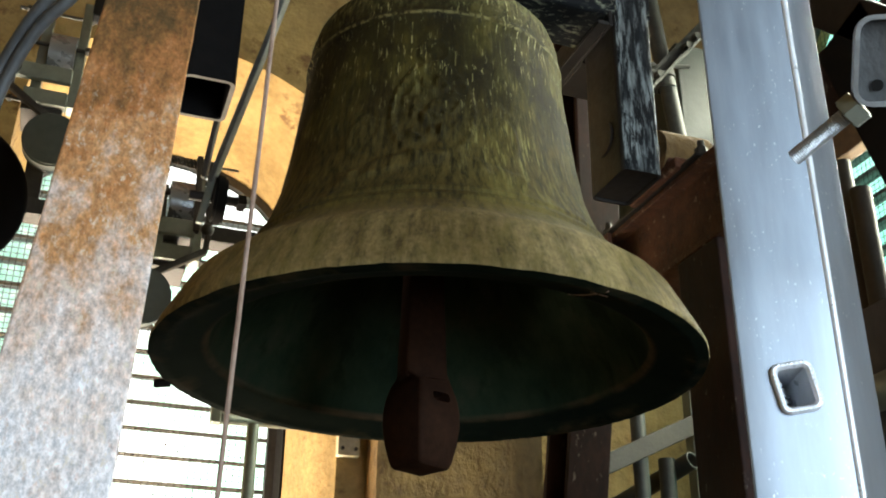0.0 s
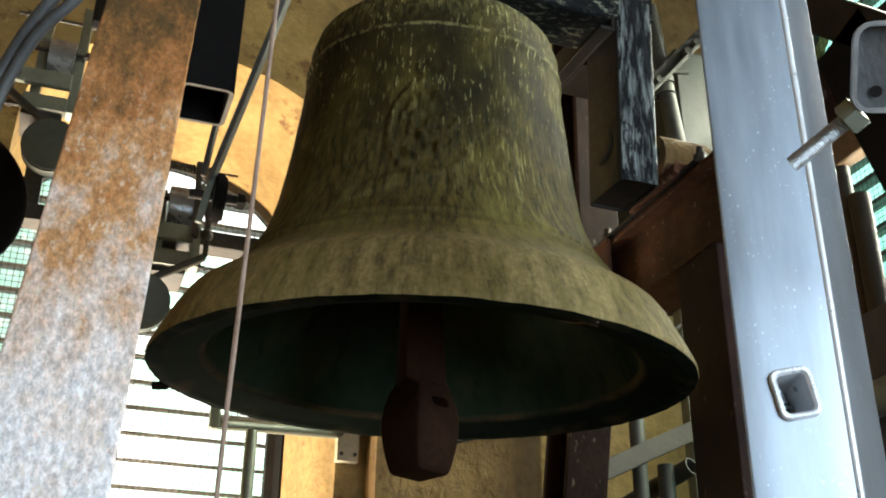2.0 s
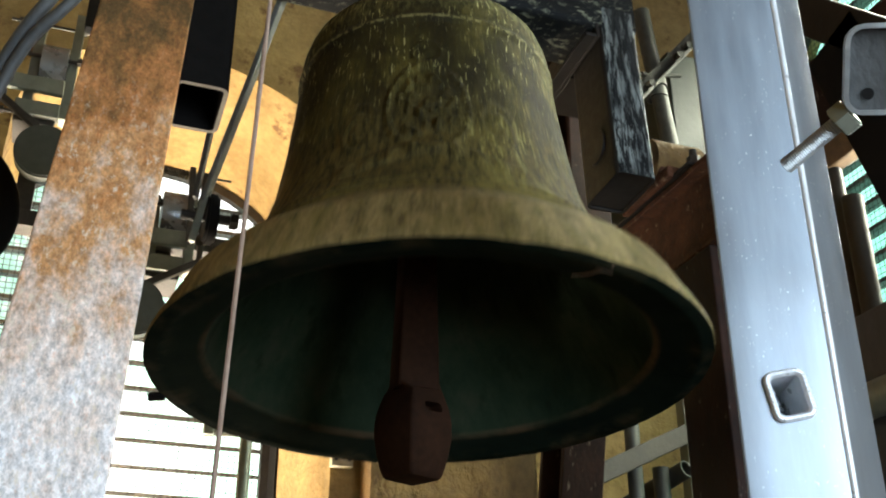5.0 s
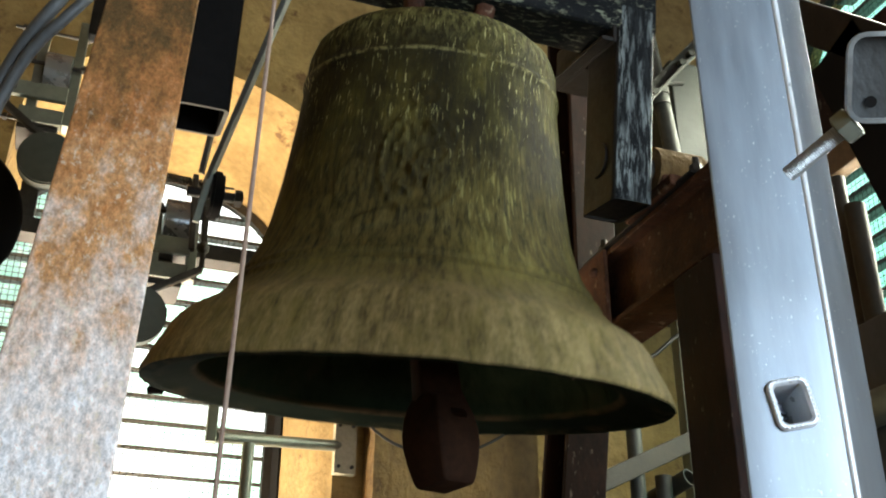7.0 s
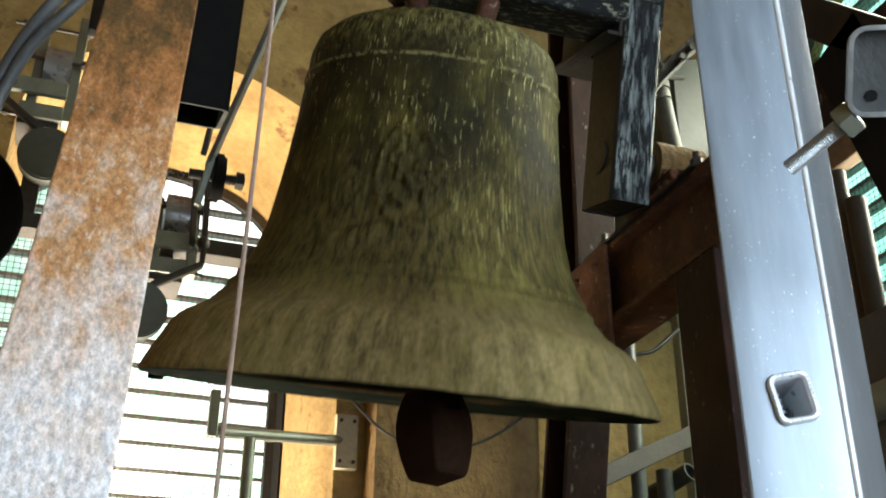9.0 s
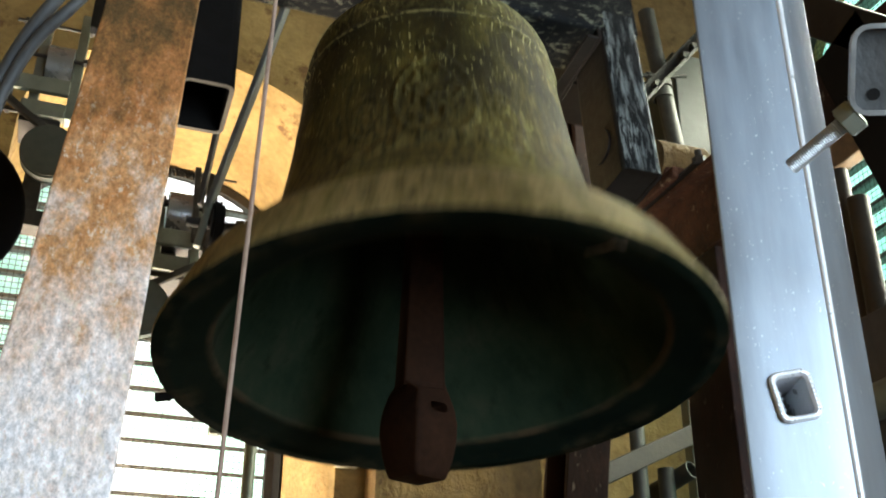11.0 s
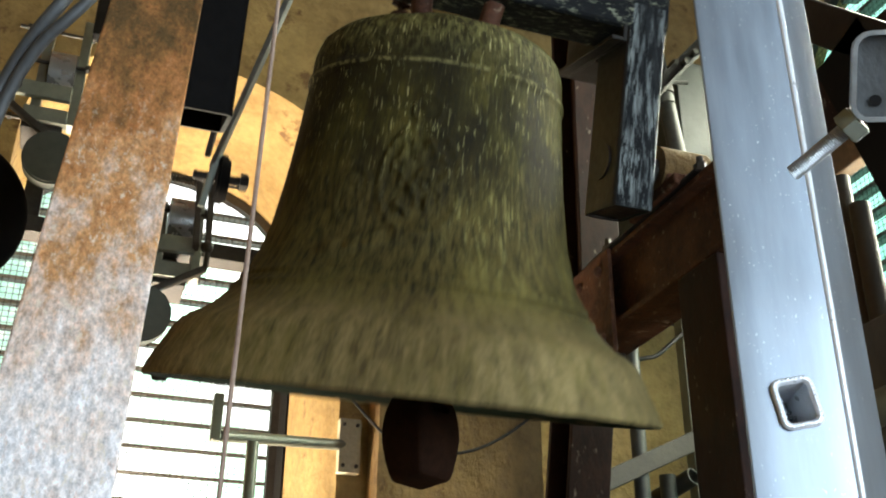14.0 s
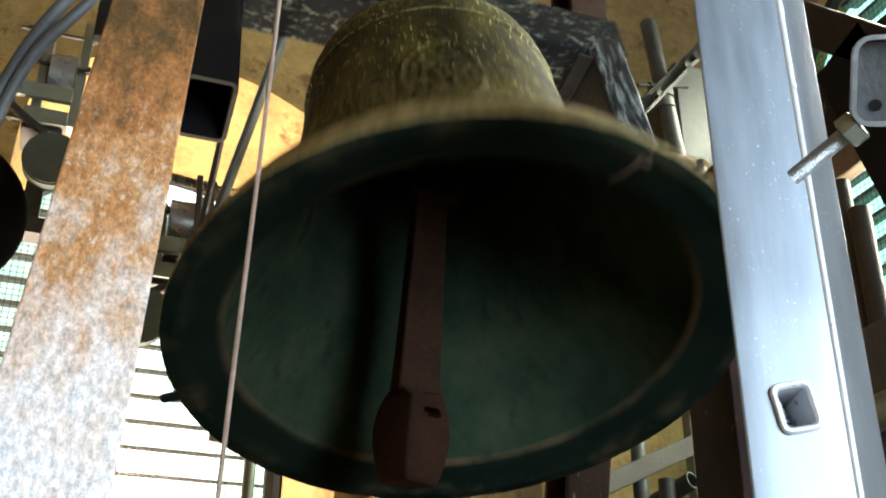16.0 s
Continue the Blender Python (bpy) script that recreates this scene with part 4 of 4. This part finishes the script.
def hammer(m, s, disc, tops):
    """Electric striking hammer: twin side plates, coil, links and a round head. s: the side of the arm."""
    h = tagged(empty("striking_hammer"), "grey electric striking hammer with coil and round head", "hammer", "striking hammers")
    for x, top in ((-0.028, tops[0]), (0.056, tops[1])):
        bm = bmesh.new()
        bar(bm, (x, -0.03, -0.055), (x, 0.02, top), 0.022, 0.034, 0.002, up=(0, 1, 0))
        part("side_plate", bm, GREYSTEEL, h)
    bm = bmesh.new()
    box(bm, -0.085, -0.066, -0.002, 0.048, -0.05, 0.038, 0.003)
    part("front_plate", bm, GREYSTEEL, h)
    bm = bmesh.new()
    box(bm, -0.050, -0.06, -0.062, 0.046, -0.03, -0.024, 0.003)
    part("lower_block", bm, GREYSTEEL, h)
    bm = bmesh.new()
    rod(bm, (-0.014, 0.0, 0.100), (0.044, 0.0, 0.100), 0.058, 36)
    part("coil", bm, COIL, h, "bright metal coil drum", smooth=True)
    for z, y in ((tops[0] - 0.012, 0.012), (0.145, 0.01), (0.115, -0.03), (-0.04, -0.02)):
        bm = bmesh.new()
        rod(bm, (-0.10, y, z), (0.082, y, z), 0.0045, 12)
        hexnut(bm, (0.064, y, z), (0.073, y, z), 0.010)
        hexnut(bm, (-0.083, y, z), (-0.074, y, z), 0.010)
        part("tie_rod", bm, DARKIRON, h)
    bm = bmesh.new()
    bmesh.ops.create_uvsphere(bm, u_segments=14, v_segments=8, radius=0.015, matrix=pose(s * 0.075, -0.07, 0.018))
    bar(bm, (s * 0.078, -0.062, 0.02), (s * 0.076, -0.065, -0.035), 0.012, 0.02, 0.002, up=(0, 1, 0))
    bar(bm, (s * 0.076, -0.065, -0.035), (disc[0], -0.065, disc[1] + 0.05), 0.015, 0.018, 0.002, up=(0, 1, 0))
    part("arm", bm, DARKIRON, h, smooth=True)
    bm = bmesh.new()
    rod(bm, (disc[0], -0.095, disc[1] - 0.004), (disc[0], -0.045, disc[1] + 0.004), 0.062, 40)
    bmesh.ops.bevel(bm, geom=[e for e in bm.edges if len(e.link_faces) == 2 and e.calc_face_angle(0) > 1], offset=0.004, segments=2, affect="EDGES")
    part("head", bm, HEADS, h, "flat round hammer head", smooth=True)
    bm = bmesh.new()
    box(bm, -0.05, -0.045, -0.075, 0.04, 0.065, -0.062, 0.002)
    part("foot", bm, DARKIRON, h)
    h.matrix_world = m
    return h


hammer(pose(-0.71, 0.70, 2.875), -1, (0.031, -0.165), (0.245, 0.275))
hammer(pose(-0.395, 0.70, 2.54), 1, (-0.048, -0.165), (0.150, 0.185))
# link rods rising from the lower hammer
for x0, x1, z0, z1 in ((-0.345, -0.352, 2.55, 2.755), (-0.318, -0.322, 2.54, 2.745)):
    bm = bmesh.new()
    bar(bm, (x0, 0.635, z0), (x1, 0.66, z1), 0.014, 0.016, 0.002, up=(0, 1, 0))
    tagged(part("link_rod", bm, DARKIRON), "dark flat link rod of the lower hammer", "link", "hammer links")
# dark strap hanging from the ceiling beside the upper hammer
bm = bmesh.new()
box(bm, -0.637, 0.50, 2.980, -0.596, 0.53, 4.6, 0.003)
tagged(part("hanging_strap", bm, BLACK), "black flat steel strap hanging beside the hammer", "steel strap")
# riser plates from the cross bar to the hammers
for x, z0, z1 in ((-0.71, 2.60, 2.828), (-0.395, 2.47, 2.56)):
    bm = bmesh.new()
    box(bm, x - 0.02, 0.735, z0, x + 0.02, 0.755, z1 + 0.05, 0.002)
    tagged(part("hammer_bracket", bm, DARKIRON), "dark flat bracket between hammer and bar", "bracket", "hammer brackets")
# return spring by the lower hammer
bm = bmesh.new()
pts = [(-0.47 + 0.16 * i / 150, 0.67 + 0.009 * math.cos(i * math.tau / 8), 2.742 + 0.009 * math.sin(i * math.tau / 8)) for i in range(151)]
sweep(bm, pts, 0.0022, 5, 0)
rod(bm, (-0.55, 0.67, 2.742), (-0.26, 0.67, 2.742), 0.003, 8)
tagged(part("return_spring", bm, DARKIRON, smooth=True), "coiled steel return spring on a rod", "spring")

# ---------------------------------------------------------------- pipe support on the back wall
tp = tagged(empty("pipe_support"), "welded grey steel pipe stay screwed to the plastered wall", "pipe")
bm = bmesh.new()
pipe(bm, (-0.215, 0.90, 2.205), (0.145, 1.094, 2.268), 0.0145)
part("rail", bm, GREYSTEEL, tp, smooth=True)
bm = bmesh.new()
pipe(bm, (-0.131, 0.93, 0.0), (-0.131, 0.93, 2.205), 0.015)
part("upright", bm, GREYSTEEL, tp, smooth=True)
bm = bmesh.new()
box(bm, -0.238, 0.885, 2.190, -0.214, 0.915, 2.305, 0.003)
part("stop", bm, GREYSTEEL, tp)
bm = bmesh.new()
box(bm, 0.117, 1.072, 2.190, 0.175, 1.099, 2.335, 0.002)
pl = part("wall_plate", bm, CREAM, tp, "drilled wall plate")
for x, z in ((0.128, 2.208), (0.164, 2.208), (0.128, 2.317), (0.164, 2.317)):
    bm = bmesh.new()
    rod(bm, (x, 1.074, z), (x, 1.066, z), 0.005, 8)
    part("screw", bm, DARKIRON, pl)

# stained pier of rough plaster at the foot of the wall
bm = bmesh.new()
bmesh.ops.create_grid(bm, x_segments=24, y_segments=120, size=0.5)
for v in bm.verts:
    x, z = 0.200 + 0.46 * (v.co.x + 0.5), 2.45 * (v.co.y + 0.5)
    v.co = (x, 0.99 + 0.010 * noise.noise((x * 14, z * 14, 2.0)) + 0.006 * noise.noise((x * 40, z * 40, 5.0)), z)
r = bmesh.ops.extrude_face_region(bm, geom=bm.faces[:])
for v in r["geom"]:
    if isinstance(v, bmesh.types.BMVert):
        v.co.y = 1.095
tagged(part("plaster_pier", bm, STAINED, smooth=True), "stained brown plastered pier standing against the tower wall", "pier", kind="structure")
for x0, x1, mat, y in ((0.665, 0.70, BLACK, 0.93), (0.705, 0.745, REDSTEEL, 0.95)):
    bm = bmesh.new()
    box(bm, x0, y - 0.04, 0, x1, y, 2.55, 0.004)
    tagged(part("steel_post", bm, mat), "dark narrow steel post before the wall", "steel post", "narrow posts")
# hanging wire under the bell
bm = bmesh.new()
sweep(bm, [(0.12, 0.98, 2.36), (0.2, 0.95, 2.26), (0.30, 0.93, 2.22), (0.42, 0.93, 2.23), (0.55, 0.95, 2.30), (0.66, 0.96, 2.40)], 0.004)
tagged(part("wire", bm, BLACK, smooth=True), "thin dark wire sagging along the wall", "cable")

# ---------------------------------------------------------------- scaffold tubes and braces at the right
T = 0.0242


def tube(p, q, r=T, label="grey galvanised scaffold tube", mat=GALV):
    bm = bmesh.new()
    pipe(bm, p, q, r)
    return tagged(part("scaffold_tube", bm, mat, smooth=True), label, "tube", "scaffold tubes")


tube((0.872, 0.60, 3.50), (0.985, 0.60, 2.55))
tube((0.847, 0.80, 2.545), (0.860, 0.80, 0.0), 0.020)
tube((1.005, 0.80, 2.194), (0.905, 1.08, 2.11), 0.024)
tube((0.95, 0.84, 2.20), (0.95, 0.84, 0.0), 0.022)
bm = bmesh.new()
bar(bm, (0.66, 0.79, 2.115), (1.12, 0.79, 2.34), 0.03, 0.05, 0.003)
tagged(part("angle_brace", bm, BROWNTUBE), "weathered flat steel brace across the tubes", "brace", "braces")
bm = bmesh.new()
bar(bm, (0.80, 0.56, 3.155), (1.14, 0.56, 3.56), 0.006, 0.04, 0.001)
bar(bm, (0.80, 0.545, 3.135), (1.14, 0.545, 3.54), 0.04, 0.006, 0.001)
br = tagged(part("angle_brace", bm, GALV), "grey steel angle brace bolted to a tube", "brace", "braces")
for f in (0.12, 0.42, 0.52):
    p = Vector((0.80, 0.555, 3.145)).lerp(Vector((1.14, 0.555, 3.55)), f)
    bm = bmesh.new()
    hexnut(bm, p + Vector((0, -0.03, 0)), p + Vector((0, -0.012, 0)), 0.012)
    part("bolt", bm, GALV, br)
cl = tagged(empty("tube_clamp"), "galvanised tube clamp with projecting bolts", "clamp")
for z in (3.20, 3.235):
    bm = bmesh.new()
    pipe(bm, (0.9, 0.60, z), (0.898, 0.60, z + 0.022), 0.031, 0.006)
    part("collar", bm, GALV, cl, smooth=True)
bm = bmesh.new()
rod(bm, (0.80, 0.57, 3.24), (0.96, 0.565, 3.27), 0.006, 10)
hexnut(bm, (0.835, 0.57, 3.246), (0.847, 0.57, 3.248), 0.012)
part("bolt", bm, GALV, cl)
bm = bmesh.new()
box(bm, 0.965, 0.626, 2.75, 1.25, 1.095, 3.40, 0.004)
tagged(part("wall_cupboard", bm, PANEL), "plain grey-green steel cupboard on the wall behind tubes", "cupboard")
bm = bmesh.new()
box(bm, 1.052, 0.86, 0, 1.082, 0.90, 2.95, 0.003)
tagged(part("steel_post", bm, GREYSTEEL), "grey steel angle upright by the wall", "steel post", "narrow posts")
bm = bmesh.new()
box(bm, 0.775, 0.80, 2.475, 0.812, 0.84, 2.515, 0.004)
tagged(part("junction_box", bm, PANEL), "small pale junction box on the tube", "junction box")
bm = bmesh.new()
sweep(bm, [(0.80, 0.81, 2.48), (0.874, 0.79, 2.500), (0.92, 0.79, 2.512), (0.96, 0.79, 2.55), (1.025, 0.80, 2.605), (1.066, 0.86, 2.62)], 0.006)
tagged(part("wire", bm, BLACK, smooth=True), "black wire looping from the junction box", "cable")

# dark beams, tubes and a cabinet beyond the ladder
for p, q, w, hh, mat, lab in (
        ((0.9, 0.10, 3.175), (0.9, -0.50, 2.525), 0.05, 0.09, BLACK, "dark steel beam of the neighbouring frame"),
        ((0.9, -0.110, 2.905), (0.9, -0.302, 2.305), 0.05, 0.16, DEEP_BLACK, "broad black steel strut of the neighbouring frame"),
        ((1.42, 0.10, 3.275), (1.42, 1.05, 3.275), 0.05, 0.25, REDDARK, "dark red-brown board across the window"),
        ((1.45, 0.20, 3.10), (1.45, 1.05, 3.10), 0.05, 0.085, WOOD, "orange-brown timber rail by the window")):
    bm = bmesh.new()
    bar(bm, p, q, w, hh, 0.004, up=(0, -0.95, 0.3) if mat is DEEP_BLACK else (0, 0, 1))
    tagged(part("frame_beam", bm, mat), lab, "beam", "neighbouring frame")
tube((0.96, 0.0, 2.585), (0.96, 0.0, 2.30), 0.022, "dull brown steel tube standing on the cabinet", BROWNTUBE)
tube((0.97, 0.050, 2.68), (0.97, 0.047, 2.30), 0.018, "dull brown steel tube standing on the cabinet", BROWNTUBE)
bm = bmesh.new()
box(bm, 0.90, -0.55, 0.0, 1.2, 0.10, 2.30, 0.006)
tagged(part("cabinet", bm, CABLE), "grey steel cabinet below the side window", "cabinet")
tube((0.872, -0.60, 2.112), (0.872, 0.02, 2.112), 0.034, "thick grey pipe along the side of the cabinet", GREYSTEEL)


# ---------------------------------------------------------------- movement
SWING = ((0, -0.6), (0.5, 0.3), (1, 1.2), (1.5, -2.4), (2, -4), (2.5, 0.8), (3, 5.5), (3.5, 1.2), (4, -8), (4.25, -8.8), (4.85, 0.5), (5.45, 10.8), (6.05, 0),
         (6.5, -12.2), (6.75, -13.4), (7, -10.8), (7.5, 5.2), (8, 15.9), (8.5, 4.1), (9, -16.5), (9.25, -18.8), (9.6, -12), (9.95, 4), (10.25, 17), (10.5, 21.5), (10.75, 17.5), (11.05, 4),
         (11.3, -8.4), (11.5, -17.0), (11.8, -22.8), (12.1, -17.9), (12.3, -8.3), (12.5, 2), (12.7, 12.7), (12.9, 20.8), (13.1, 25.2), (13.3, 22.3), (13.5, 13.2), (13.7, 0), (13.9, -12.5),
         (14.1, -21.5), (14.4, -26.8), (14.7, -20.2), (15, 0.5), (15.2, 14), (15.4, 24), (15.6, 28.1), (15.8, 26.3), (16, 18.3))


# sideways play of the clapper on its worn hook, degrees
SWAY = ((0, 0), (0.5, 0.6), (1, 0.8), (1.5, 0), (2, 0), (2.5, 1.2), (3, 0.3), (3.5, -1.5), (4, 0.5), (4.85, 0), (5.45, -2.0), (6.05, 0.5), (6.5, 5.0), (7, 5.0), (7.5, -1.4), (8, -3), (8.5, -1.2),
        (9, 3.5), (9.6, 3), (10.25, -2), (10.75, -2), (11.5, 3.7), (12, 1.5), (12.5, -1.3), (13, -2.2), (13.5, -4), (14, 0), (14.5, 2), (15, 1.6), (15.5, -1.2), (16, -2))


def sway(t):
    for (t0, s0), (t1, s1) in zip(SWAY, SWAY[1:]):
        if t0 <= t <= t1:
            return s0 + (s1 - s0) * (t - t0) / (t1 - t0)
    return SWAY[-1][1]


def motions():
    walk(bell, [(t, pose(0, 0, PZ, -a)) for t, a in SWING])
    walk(clapper, [(t, pose(-0.014, 0, -0.115, 0, -sway(t), 0) @ pose(0, 0, 0, 1.24 * a)) for t, a in SWING])


motions()
